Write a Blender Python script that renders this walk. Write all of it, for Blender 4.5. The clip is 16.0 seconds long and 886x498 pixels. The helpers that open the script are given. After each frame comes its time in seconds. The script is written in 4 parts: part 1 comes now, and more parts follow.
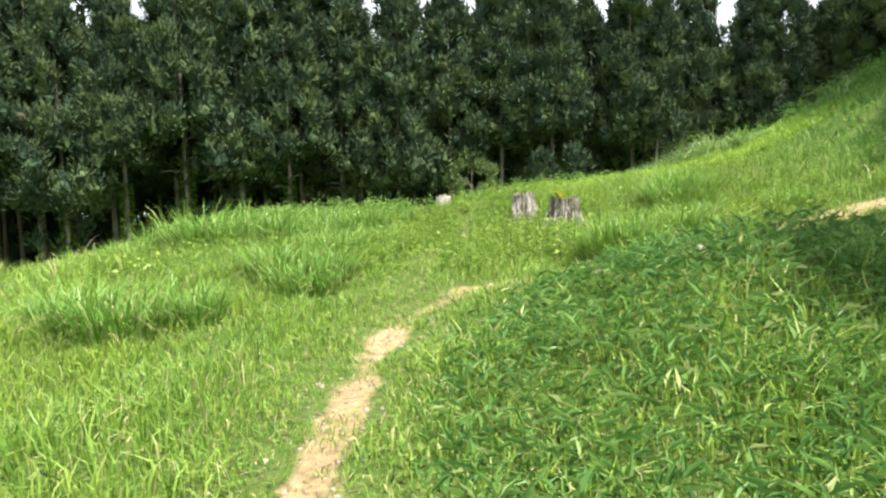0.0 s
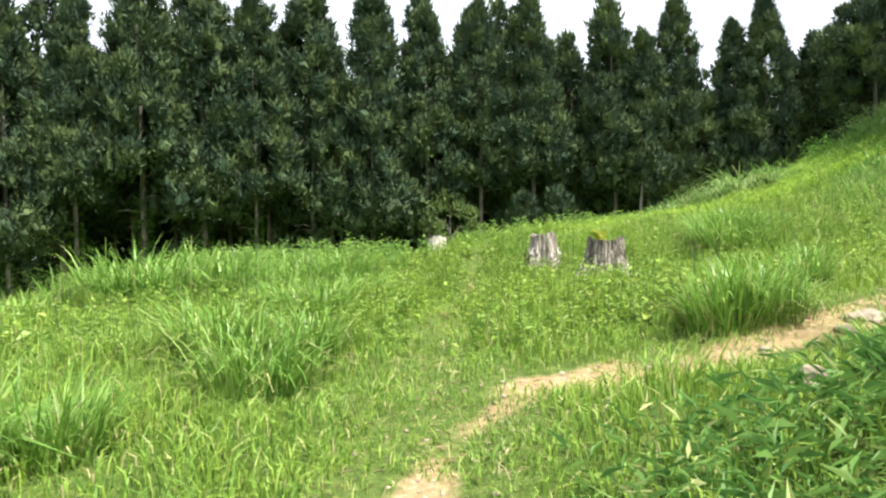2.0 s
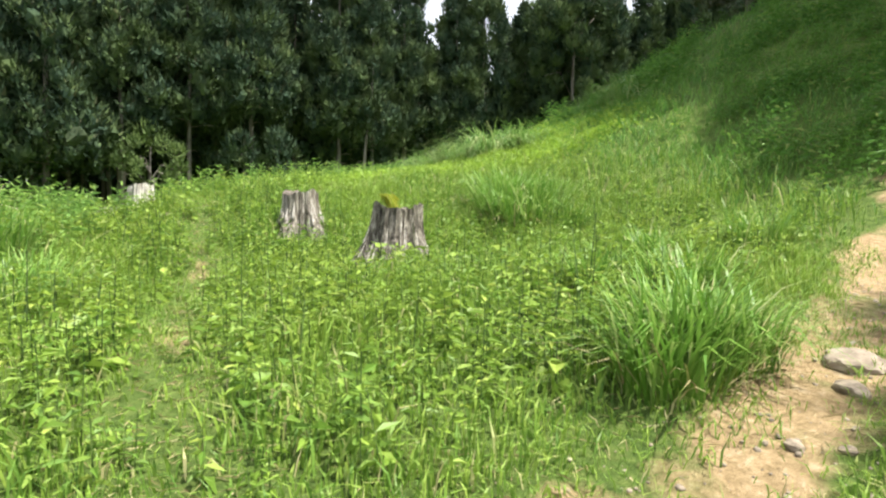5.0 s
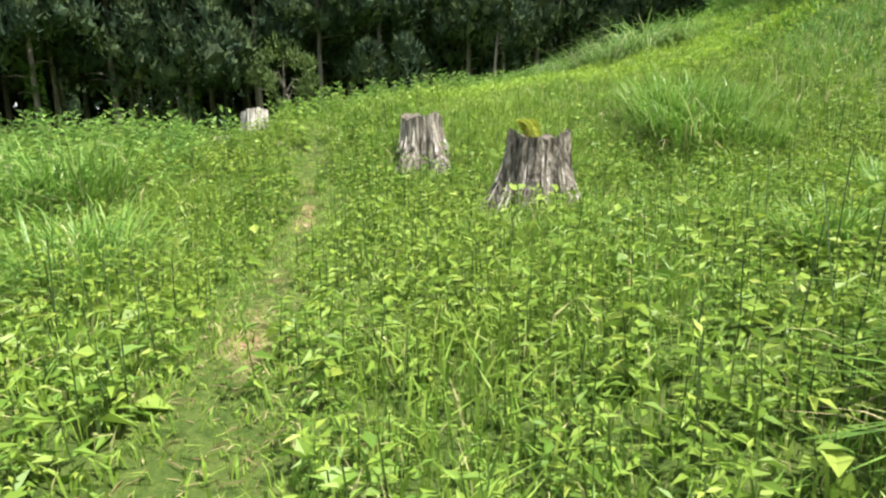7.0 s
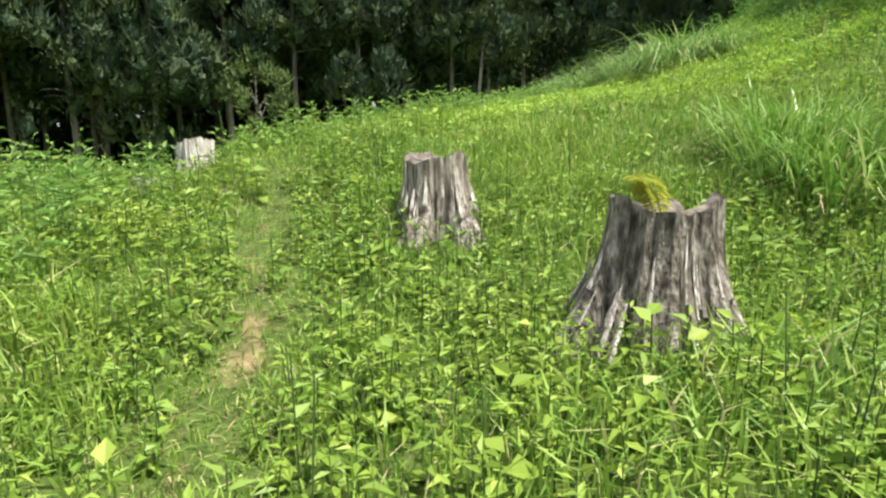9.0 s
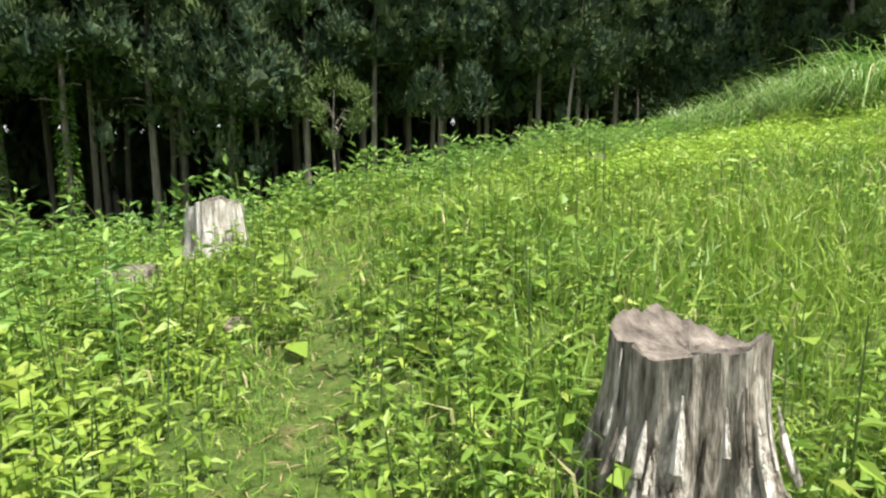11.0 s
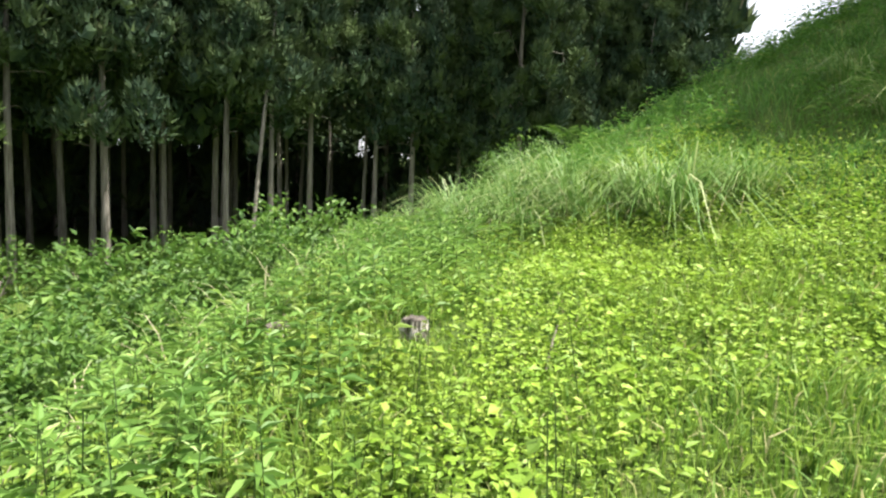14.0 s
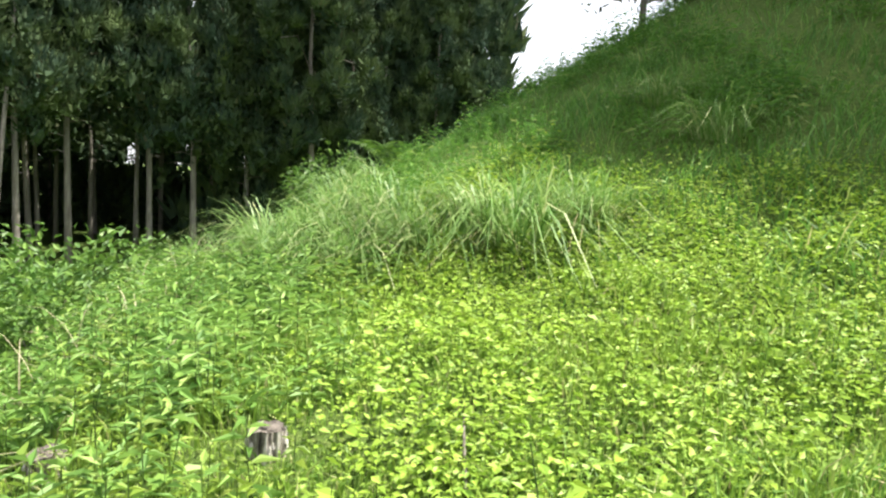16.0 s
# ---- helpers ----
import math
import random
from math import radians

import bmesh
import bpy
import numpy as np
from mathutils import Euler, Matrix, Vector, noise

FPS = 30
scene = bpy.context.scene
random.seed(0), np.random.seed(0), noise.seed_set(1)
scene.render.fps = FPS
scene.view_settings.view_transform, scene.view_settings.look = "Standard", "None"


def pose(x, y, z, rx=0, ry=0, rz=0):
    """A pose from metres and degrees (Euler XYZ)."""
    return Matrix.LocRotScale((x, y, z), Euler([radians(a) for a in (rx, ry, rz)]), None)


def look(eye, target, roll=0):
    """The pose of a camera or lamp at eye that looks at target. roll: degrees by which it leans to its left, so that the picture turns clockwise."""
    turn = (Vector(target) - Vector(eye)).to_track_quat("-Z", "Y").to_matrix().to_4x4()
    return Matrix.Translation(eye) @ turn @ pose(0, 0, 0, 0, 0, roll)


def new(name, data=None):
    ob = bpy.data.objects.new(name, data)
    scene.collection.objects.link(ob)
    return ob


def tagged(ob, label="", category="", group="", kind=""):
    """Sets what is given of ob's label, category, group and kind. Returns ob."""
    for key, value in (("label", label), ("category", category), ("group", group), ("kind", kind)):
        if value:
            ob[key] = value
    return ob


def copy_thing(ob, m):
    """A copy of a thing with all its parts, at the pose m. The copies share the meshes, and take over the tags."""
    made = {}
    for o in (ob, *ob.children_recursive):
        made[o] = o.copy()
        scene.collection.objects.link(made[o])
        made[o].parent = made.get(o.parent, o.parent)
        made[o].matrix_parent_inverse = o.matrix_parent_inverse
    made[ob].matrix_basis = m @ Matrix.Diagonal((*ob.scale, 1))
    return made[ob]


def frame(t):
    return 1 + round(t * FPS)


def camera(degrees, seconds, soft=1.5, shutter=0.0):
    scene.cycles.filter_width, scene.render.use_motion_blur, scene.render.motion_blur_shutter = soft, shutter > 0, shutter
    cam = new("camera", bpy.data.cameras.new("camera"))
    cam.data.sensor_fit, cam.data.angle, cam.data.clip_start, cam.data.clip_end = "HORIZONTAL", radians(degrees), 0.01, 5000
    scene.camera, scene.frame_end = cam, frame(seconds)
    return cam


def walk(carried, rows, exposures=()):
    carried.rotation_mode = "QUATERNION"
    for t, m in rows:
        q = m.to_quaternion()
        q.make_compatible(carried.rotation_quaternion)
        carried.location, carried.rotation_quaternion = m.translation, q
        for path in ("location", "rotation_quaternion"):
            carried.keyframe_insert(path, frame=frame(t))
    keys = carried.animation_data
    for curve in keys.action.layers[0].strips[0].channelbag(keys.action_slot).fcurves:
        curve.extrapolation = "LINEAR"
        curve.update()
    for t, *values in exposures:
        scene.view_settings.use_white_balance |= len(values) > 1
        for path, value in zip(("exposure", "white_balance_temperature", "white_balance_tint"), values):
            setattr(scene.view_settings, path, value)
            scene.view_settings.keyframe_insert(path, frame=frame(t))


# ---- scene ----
cam = camera(67.5, 16.0, soft=2.3)
PATH = [
    (0, (1.674, 0.884, 1.783), (1.492, 2.873, 1.677), -2.3),
    (0.5, (1.448, 1.598, 1.786), (1.28, 3.586, 1.654), -1.6),
    (1, (1.338, 2.391, 1.794), (1.205, 4.387, 1.773), -2.4),
    (1.5, (1.053, 3.13, 1.799), (0.891, 5.124, 1.794), -2.9),
    (2, (0.872, 3.768, 1.808), (0.787, 5.766, 1.833), -1.9),
    (2.5, (0.652, 4.324, 1.82), (0.626, 6.323, 1.868), -1.3),
    (3, (0.534, 4.857, 1.872), (0.727, 6.847, 1.889), -0.6),
    (3.5, (0.458, 5.504, 1.929), (0.818, 7.469, 1.833), -0.5),
    (4, (0.38, 6.004, 2.04), (1.004, 7.898, 1.888), 1.1),
    (4.2, (0.434, 6.232, 2.038), (1.194, 8.077, 1.906), 1.5),
    (6.3, (0.678, 7.329, 2.167), (1.39, 9.175, 1.875), -0.1),
    (6.5, (0.734, 7.503, 2.172), (1.429, 9.334, 1.768), 0.2),
    (7, (0.948, 8.144, 2.273), (1.312, 10.063, 1.846), -1.4),
    (7.5, (0.98, 8.757, 2.342), (1.3, 10.68, 1.895), -1.4),
    (8, (1.115, 9.434, 2.388), (1.399, 11.36, 1.933), -2.7),
    (8.5, (1.103, 10.123, 2.427), (1.371, 12.077, 2.092), -2.9),
    (9, (1.117, 10.835, 2.42), (1.548, 12.75, 2.035), -1.4),
    (9.2, (1.176, 11.194, 2.448), (1.552, 13.123, 2.077), -2.4),
    (11.3, 1.186, 14.244, 2.847, 80.47, -0.42, -6.43),
    (11.5, 1.199, 14.578, 2.928, 81.58, -0.25, -8.68),
    (12.0, 1.083, 15.236, 3.037, 82.86, 0.52, -7.96),
    (12.5, 1.069, 15.812, 3.243, 81.58, -0.24, -14.87),
    (13.0, 1.198, 16.441, 3.43, 80.94, -1.17, -20.49),
    (13.5, 1.165, 16.964, 3.603, 81.26, -2.65, -28.72),
    (14.0, 1.36, 17.403, 3.747, 82.22, -2.66, -33.53),
    (14.5, 1.438, 17.75, 3.837, 85.55, -3.89, -43.86),
    (15.0, 1.383, 18.166, 3.922, 86.37, -4.67, -49.66),
    (15.5, 1.646, 18.525, 3.926, 87.3, -4.12, -53.67),
    (16.0, 1.779, 18.777, 3.921, 83.77, -2.86, -51.87),
]
EXPOSURES = [(0, 1.35), (3.5, 1.37), (4.2, 1.3), (6.5, 1.15), (9.2, 1.05), (11.5, 1.08), (13.5, 1.2), (16, 1.45)]
walk(cam, [(t, look(*p) if len(p) == 3 else pose(*p)) for t, *p in PATH], EXPOSURES)

# ---- light ----
SUN_ELEV, SUN_AZ = 65.0, 128.0      # azimuth in degrees, clockwise from +y
world = bpy.data.worlds.new("sky")
scene.world = world
world.use_nodes = True
wn = world.node_tree
sky = wn.nodes.new("ShaderNodeTexSky")
sky.sky_type = "NISHITA"
sky.sun_disc = False
sky.sun_elevation, sky.sun_rotation = radians(SUN_ELEV), radians(SUN_AZ)
sky.air_density, sky.dust_density, sky.ozone_density = 1.0, 4.0, 1.0
wn.nodes["Background"].inputs["Strength"].default_value = 0.105
haze = wn.nodes.new("ShaderNodeMix")      # thin bright cloud over the blue
haze.data_type = "RGBA"
haze.inputs["Factor"].default_value = 0.6
haze.inputs["B"].default_value = (7.5, 7.6, 7.8, 1)
wn.links.new(sky.outputs["Color"], haze.inputs["A"])
wn.links.new(haze.outputs["Result"], wn.nodes["Background"].inputs["Color"])
sun_dir = Vector((math.sin(radians(SUN_AZ)) * math.cos(radians(SUN_ELEV)), math.cos(radians(SUN_AZ)) * math.cos(radians(SUN_ELEV)), math.sin(radians(SUN_ELEV))))
sun = new("sun", bpy.data.lights.new("sun", "SUN"))
sun.data.energy, sun.data.angle, sun.data.color = 5.0, radians(0.6), (1.0, 0.95, 0.86)
sun.matrix_world = look(Vector((0, 0, 60)) + sun_dir, (0, 0, 60))


# ---- materials ----
def base_mat(name):
    m = bpy.data.materials.new(name)
    m.use_nodes = True
    return m, m.node_tree, m.node_tree.nodes["Principled BSDF"]


def node(nt, kind, **ins):
    n = nt.nodes.new(kind)
    for k, v in ins.items():
        n.inputs[k.replace("_", " ")].default_value = v
    return n


def ramp(nt, stops):
    r = nt.nodes.new("ShaderNodeValToRGB")
    while len(r.color_ramp.elements) < len(stops):
        r.color_ramp.elements.new(0.5)
    for e, (p, c) in zip(r.color_ramp.elements, stops):
        e.position, e.color = p, (*c, 1)
    return r


def leaf_mat(name, stops, rough=0.5, through_light=0.35, patch=2.0, patch_amount=0.35, hue_to=(0.10, 0.16, 0.02)):
    """A leaf or blade: a colour for each piece, patches of a second tint, light through the leaf."""
    m, nt, b = base_mat(name)
    geo = nt.nodes.new("ShaderNodeNewGeometry")
    r = ramp(nt, stops)
    nt.links.new(geo.outputs["Random Per Island"], r.inputs["Fac"])
    co = nt.nodes.new("ShaderNodeNewGeometry")
    nz = node(nt, "ShaderNodeTexNoise", Scale=1.0 / patch, Detail=3.0)
    nt.links.new(co.outputs["Position"], nz.inputs["Vector"])
    mr = nt.nodes.new("ShaderNodeMapRange")
    mr.inputs["From Min"].default_value, mr.inputs["From Max"].default_value = 0.42, 0.66
    mr.inputs["To Max"].default_value = patch_amount
    nt.links.new(nz.outputs["Fac"], mr.inputs["Value"])
    mix = nt.nodes.new("ShaderNodeMix")
    mix.data_type = "RGBA"
    nt.links.new(mr.outputs["Result"], mix.inputs["Factor"])
    nt.links.new(r.outputs["Color"], mix.inputs["A"])
    mix.inputs["B"].default_value = (*hue_to, 1)
    nt.links.new(mix.outputs["Result"], b.inputs["Base Color"])
    b.inputs["Roughness"].default_value = rough
    b.inputs["Specular IOR Level"].default_value = 0.35
    tr = nt.nodes.new("ShaderNodeBsdfTranslucent")
    nt.links.new(mix.outputs["Result"], tr.inputs["Color"])
    ms = nt.nodes.new("ShaderNodeMixShader")
    ms.inputs["Fac"].default_value = through_light
    nt.links.new(b.outputs["BSDF"], ms.inputs[1])
    nt.links.new(tr.outputs["BSDF"], ms.inputs[2])
    nt.links.new(ms.outputs["Shader"], nt.nodes["Material Output"].inputs["Surface"])
    return m


def rough_mat(name, stops, scale, rough=0.9, bump=0.3, stretch=(1, 1, 1), detail=8.0, bump_scale=None, distance=0.02):
    """A dull natural surface: noise at two scales in colour and relief."""
    m, nt, b = base_mat(name)
    tc = nt.nodes.new("ShaderNodeTexCoord")
    mp = nt.nodes.new("ShaderNodeMapping")
    mp.inputs["Scale"].default_value = stretch
    nt.links.new(tc.outputs["Object"], mp.inputs["Vector"])
    nz = node(nt, "ShaderNodeTexNoise", Scale=scale, Detail=detail, Roughness=0.65)
    nt.links.new(mp.outputs["Vector"], nz.inputs["Vector"])
    r = ramp(nt, stops)
    nt.links.new(nz.outputs["Fac"], r.inputs["Fac"])
    big = node(nt, "ShaderNodeTexNoise", Scale=scale * 0.13, Detail=3.0)
    nt.links.new(mp.outputs["Vector"], big.inputs["Vector"])
    hs = nt.nodes.new("ShaderNodeHueSaturation")
    mr = nt.nodes.new("ShaderNodeMapRange")
    mr.inputs["From Min"].default_value, mr.inputs["From Max"].default_value = 0.3, 0.7
    mr.inputs["To Min"].default_value, mr.inputs["To Max"].default_value = 0.7, 1.25
    nt.links.new(big.outputs["Fac"], mr.inputs["Value"])
    nt.links.new(mr.outputs["Result"], hs.inputs["Value"])
    nt.links.new(r.outputs["Color"], hs.inputs["Color"])
    nt.links.new(hs.outputs["Color"], b.inputs["Base Color"])
    b.inputs["Roughness"].default_value = rough
    b.inputs["Specular IOR Level"].default_value = 0.2
    bn = node(nt, "ShaderNodeTexNoise", Scale=bump_scale or scale * 2, Detail=6.0)
    nt.links.new(mp.outputs["Vector"], bn.inputs["Vector"])
    bp = nt.nodes.new("ShaderNodeBump")
    bp.inputs["Strength"].default_value, bp.inputs["Distance"].default_value = bump, distance
    nt.links.new(bn.outputs["Fac"], bp.inputs["Height"])
    nt.links.new(bp.outputs["Normal"], b.inputs["Normal"])
    return m


MEADOW = leaf_mat("meadow_blades", [(0.0, (0.085, 0.185, 0.03)), (0.35, (0.145, 0.265, 0.04)), (0.7, (0.22, 0.345, 0.052)), (0.92, (0.30, 0.41, 0.08)), (0.965, (0.46, 0.42, 0.22))], patch=2.2, hue_to=(0.255, 0.36, 0.045))
BROAD = leaf_mat("dwarf_bamboo_blades", [(0.0, (0.055, 0.15, 0.035)), (0.5, (0.105, 0.23, 0.052)), (0.9, (0.18, 0.32, 0.08)), (1.0, (0.38, 0.42, 0.18))], patch=1.5, patch_amount=0.2)
TALL = leaf_mat("silver_grass_blades", [(0.0, (0.08, 0.19, 0.025)), (0.6, (0.15, 0.29, 0.045)), (0.88, (0.24, 0.38, 0.08)), (1.0, (0.44, 0.47, 0.22))], rough=0.4, patch=1.0, patch_amount=0.2)
# meadow green made darker and cooler: the bank's shade is in this colour
BANK_SHADED = leaf_mat("shade_tinted_bank_blades", [(0.0, (0.06, 0.16, 0.03)), (0.5, (0.10, 0.235, 0.04)), (0.9, (0.16, 0.31, 0.055)), (0.975, (0.30, 0.36, 0.11))], patch=1.8, patch_amount=0.35, hue_to=(0.15, 0.29, 0.04))
SILVER = leaf_mat("pale_silver_grass", [(0.0, (0.09, 0.19, 0.04)), (0.5, (0.16, 0.28, 0.065)), (0.85, (0.25, 0.36, 0.11)), (1.0, (0.46, 0.48, 0.25))], rough=0.4, patch=1.0, patch_amount=0.15, hue_to=(0.14, 0.28, 0.05))
HERB = leaf_mat("herb_leaves", [(0.0, (0.11, 0.215, 0.03)), (0.5, (0.165, 0.28, 0.04)), (0.9, (0.245, 0.36, 0.055)), (1.0, (0.36, 0.44, 0.09))], patch=2.5, patch_amount=0.4, hue_to=(0.28, 0.365, 0.045))
WEED = leaf_mat("weed_leaves", [(0.0, (0.10, 0.21, 0.045)), (0.5, (0.17, 0.31, 0.065)), (0.9, (0.25, 0.40, 0.09)), (1.0, (0.36, 0.46, 0.13))], patch=1.5, patch_amount=0.3, hue_to=(0.25, 0.385, 0.06))
YELLOW = leaf_mat("vine_leaves", [(0.0, (0.17, 0.30, 0.03)), (0.4, (0.23, 0.37, 0.04)), (0.85, (0.31, 0.44, 0.055)), (1.0, (0.42, 0.52, 0.12))], patch=1.2, patch_amount=0.5, hue_to=(0.29, 0.42, 0.045))
STEM = leaf_mat("weed_stems", [(0.0, (0.025, 0.05, 0.018)), (1.0, (0.09, 0.15, 0.04))], through_light=0.0)
FROND = leaf_mat("young_fern_fronds", [(0.0, (0.32, 0.40, 0.05)), (1.0, (0.50, 0.48, 0.08))])
SEED = leaf_mat("dry_seed_heads", [(0.0, (0.20, 0.18, 0.10)), (1.0, (0.48, 0.42, 0.28))], through_light=0.2)
THATCH = leaf_mat("dry_straw", [(0.0, (0.16, 0.12, 0.06)), (0.5, (0.34, 0.27, 0.14)), (0.85, (0.48, 0.41, 0.24)), (1.0, (0.22, 0.30, 0.06))], through_light=0.1)
# hue_to paints sunlit highlights into the crowns as lighter yellow-green patches
NEEDLE = leaf_mat("cedar_sprays", [(0.0, (0.028, 0.052, 0.034)), (0.6, (0.037, 0.065, 0.038)), (0.95, (0.048, 0.076, 0.041)), (1.0, (0.07, 0.063, 0.038))], rough=0.85, through_light=0.12, patch=1.7, patch_amount=0.75, hue_to=(0.095, 0.135, 0.044))
NEEDLE.node_tree.nodes["Principled BSDF"].inputs["Specular IOR Level"].default_value = 0.12
YOUNG = leaf_mat("light_green_sprays", [(0.0, (0.06, 0.105, 0.035)), (1.0, (0.125, 0.18, 0.055))], rough=0.8, through_light=0.25)
BROADLEAF = leaf_mat("tree_leaves", [(0.0, (0.03, 0.08, 0.015)), (0.6, (0.06, 0.14, 0.02)), (1.0, (0.12, 0.22, 0.03))], through_light=0.3)
CHERRY = leaf_mat("cherry_leaves", [(0.0, (0.03, 0.035, 0.02)), (0.7, (0.05, 0.06, 0.03)), (1.0, (0.09, 0.08, 0.05))], through_light=0.2)
SHRUB = leaf_mat("shrub_leaves", [(0.0, (0.045, 0.11, 0.02)), (0.6, (0.085, 0.18, 0.03)), (1.0, (0.17, 0.28, 0.05))], through_light=0.3, patch=0.6, patch_amount=0.35, hue_to=(0.16, 0.27, 0.04))
BARK = rough_mat("cedar_bark", [(0.3, (0.11, 0.095, 0.08)), (0.55, (0.22, 0.20, 0.175)), (0.75, (0.35, 0.33, 0.30))], 6.0, bump=0.6, stretch=(3, 3, 0.25))
STUMPWOOD = rough_mat("weathered_stump_wood", [(0.34, (0.035, 0.03, 0.025)), (0.44, (0.16, 0.14, 0.115)), (0.56, (0.34, 0.31, 0.265)), (0.72, (0.62, 0.59, 0.54))], 11.0, bump=1.0, stretch=(3.2, 3.2, 0.45), distance=0.04)
ROTTEN = rough_mat("rotting_stump_wood", [(0.34, (0.025, 0.022, 0.018)), (0.46, (0.10, 0.088, 0.072)), (0.58, (0.24, 0.22, 0.185)), (0.74, (0.55, 0.52, 0.47))], 8.0, bump=1.0, stretch=(2.6, 2.6, 0.8), distance=0.05)
BLEACHED = rough_mat("bleached_stump_wood", [(0.3, (0.10, 0.085, 0.07)), (0.42, (0.34, 0.31, 0.27)), (0.55, (0.58, 0.55, 0.50)), (0.72, (0.78, 0.76, 0.72))], 10.0, bump=1.0, stretch=(3.2, 3.2, 0.5), distance=0.04)
CUTWOOD = rough_mat("weathered_cut_wood", [(0.3, (0.05, 0.043, 0.036)), (0.55, (0.15, 0.13, 0.11)), (0.75, (0.27, 0.24, 0.21))], 14.0, bump=0.8)
STONE = rough_mat("earthy_stone", [(0.3, (0.16, 0.13, 0.10)), (0.55, (0.30, 0.25, 0.19)), (0.78, (0.46, 0.41, 0.34))], 9.0, bump=0.6)


# ---- ground ----
def ss(v, a, b):
    u = np.clip((v - a) / (b - a), 0, 1)
    return u * u * (3 - 2 * u)


def soft(v, w):
    return w * np.logaddexp(0, v / w)


DIRT = [(1.1, -3.0), (1.0, 2.0), (0.65, 4.2), (0.5, 6.0), (0.62, 7.3), (1.2, 8.35), (2.4, 8.6), (3.6, 9.05), (6.0, 10.5), (9.5, 12.4)]
TRAIL = [(0.7, 7.6), (0.5, 10.0), (0.65, 12.8), (0.9, 14.6), (0.92, 16.0), (1.0, 18.6), (2.0, 20.0)]


def away(x, y, line):
    d = np.full(np.shape(x), 1e9)
    for (ax, ay), (bx, by) in zip(line, line[1:]):
        u = np.clip(((x - ax) * (bx - ax) + (y - ay) * (by - ay)) / ((bx - ax) ** 2 + (by - ay) ** 2), 0, 1)
        d = np.minimum(d, np.hypot(x - ax - u * (bx - ax), y - ay - u * (by - ay)))
    return d


STUMPS = [(2.16, 15.62), (2.80, 13.72), (0.12, 18.60), (3.92, 21.65), (-0.28, 18.0), (3.2, 22.5)]


def clear(x, y, r=0.42):
    """0 at the foot of a stump and on the side the trail passes, 1 away from it."""
    k = np.ones(np.shape(x))
    for sx, sy in STUMPS:
        k = k * ss(np.hypot(x - sx + 0.12, y - sy + 0.12), r * 0.6, r * 1.3)
    return k


def wave(x, y, s, k):
    return np.sin(x * s + 1.7 * k + 1.3 * np.sin(y * s * 0.7 + k)) * np.sin(y * s * 1.1 + 2.3 * k + 1.1 * np.sin(x * s * 0.8 - k))


def edge_line(x, y):
    """How far a place lies beyond the line where the slope breaks off towards the forest."""
    return y - 1.2 * np.clip(x, 0, 6) - 0.25 * np.clip(x - 6, 0, 8) - 19.3


def height(x, y):
    x, y = np.asarray(x, float), np.asarray(y, float)
    q = edge_line(x, y)
    z = 0.3 + 0.9 * ss(y, 2, 12) + 1.0 * ss(y, 13, 19.5) - 4.4 * (1 - np.exp(-0.14 * soft(q, 0.7)))
    z = z - 0.25 * np.minimum(soft(-6.5 - x, 1.5), 10) + 0.03 * np.clip(x - 1, 0, 4)
    z = z - 0.25 * np.minimum(soft(0.8 - x, 0.4), 1.1) * ss(y, 14, 18)
    rise = 0.64 * soft(x - 8.2, 1.5) - 0.15 * soft(x - 19, 2.0) - 0.40 * soft(x - 30, 3.0)
    z = z + rise * (1 - 0.6 * ss(y, 21, 36)) * (1 - ss(y - 0.3 * np.clip(x, 0, 40), 30, 48))
    d = away(x, y, DIRT)
    z = z + 0.30 * np.exp(-(((x - 3.0) / 1.5) ** 2 + ((y - 5.6) / 2.0) ** 2)) * ss(d, 0.3, 1.2)
    z = -2.0 + soft(z + 2.0, 0.35) - 0.05 * soft(-2.0 - z, 1.0)
    z = z - 1.7 * ss(y, 34, 50) * (1 - ss(x, 14, 24)) + 0.26 * np.exp(-(((x - 3.9) / 1.2) ** 2 + ((y - 6.3) / 1.2) ** 2))
    return z + 0.06 * wave(x, y, 1.1, 1) + 0.03 * wave(x, y, 2.7, 2) - 0.05 * np.exp(-(d / 0.4) ** 2) - 0.04 * np.exp(-(away(x, y, TRAIL) / 0.25) ** 2)


def mesh_of(name, verts, faces, smooth=False, normals=None):
    """A mesh from arrays: verts (n, 3), faces a list of integer arrays (m, k)."""
    me = bpy.data.meshes.new(name)
    faces = [np.asarray(f, np.int32) for f in faces if len(f)]
    loops = np.concatenate([f.ravel() for f in faces])
    counts = np.concatenate([np.full(len(f), f.shape[1], np.int32) for f in faces])
    me.vertices.add(len(verts))
    me.vertices.foreach_set("co", np.asarray(verts, np.float32).ravel())
    me.loops.add(len(loops))
    me.loops.foreach_set("vertex_index", loops)
    me.polygons.add(len(counts))
    me.polygons.foreach_set("loop_start", np.concatenate([[0], np.cumsum(counts)[:-1]]).astype(np.int32))
    me.polygons.foreach_set("use_smooth", np.full(len(counts), smooth))
    me.update()
    me.validate()
    if normals is not None:
        me.attributes.new("custom_normal", "FLOAT_VECTOR", "POINT").data.foreach_set("vector", np.asarray(normals, np.float32).ravel())
        me.update()
    return me


def thing(name, me, mat, label="", category="", kind="", group="", parent=None):
    if mat and not me.materials:
        me.materials.append(mat)
    ob = new(name, me)
    ob.parent = parent
    return tagged(ob, label, category, group, kind)


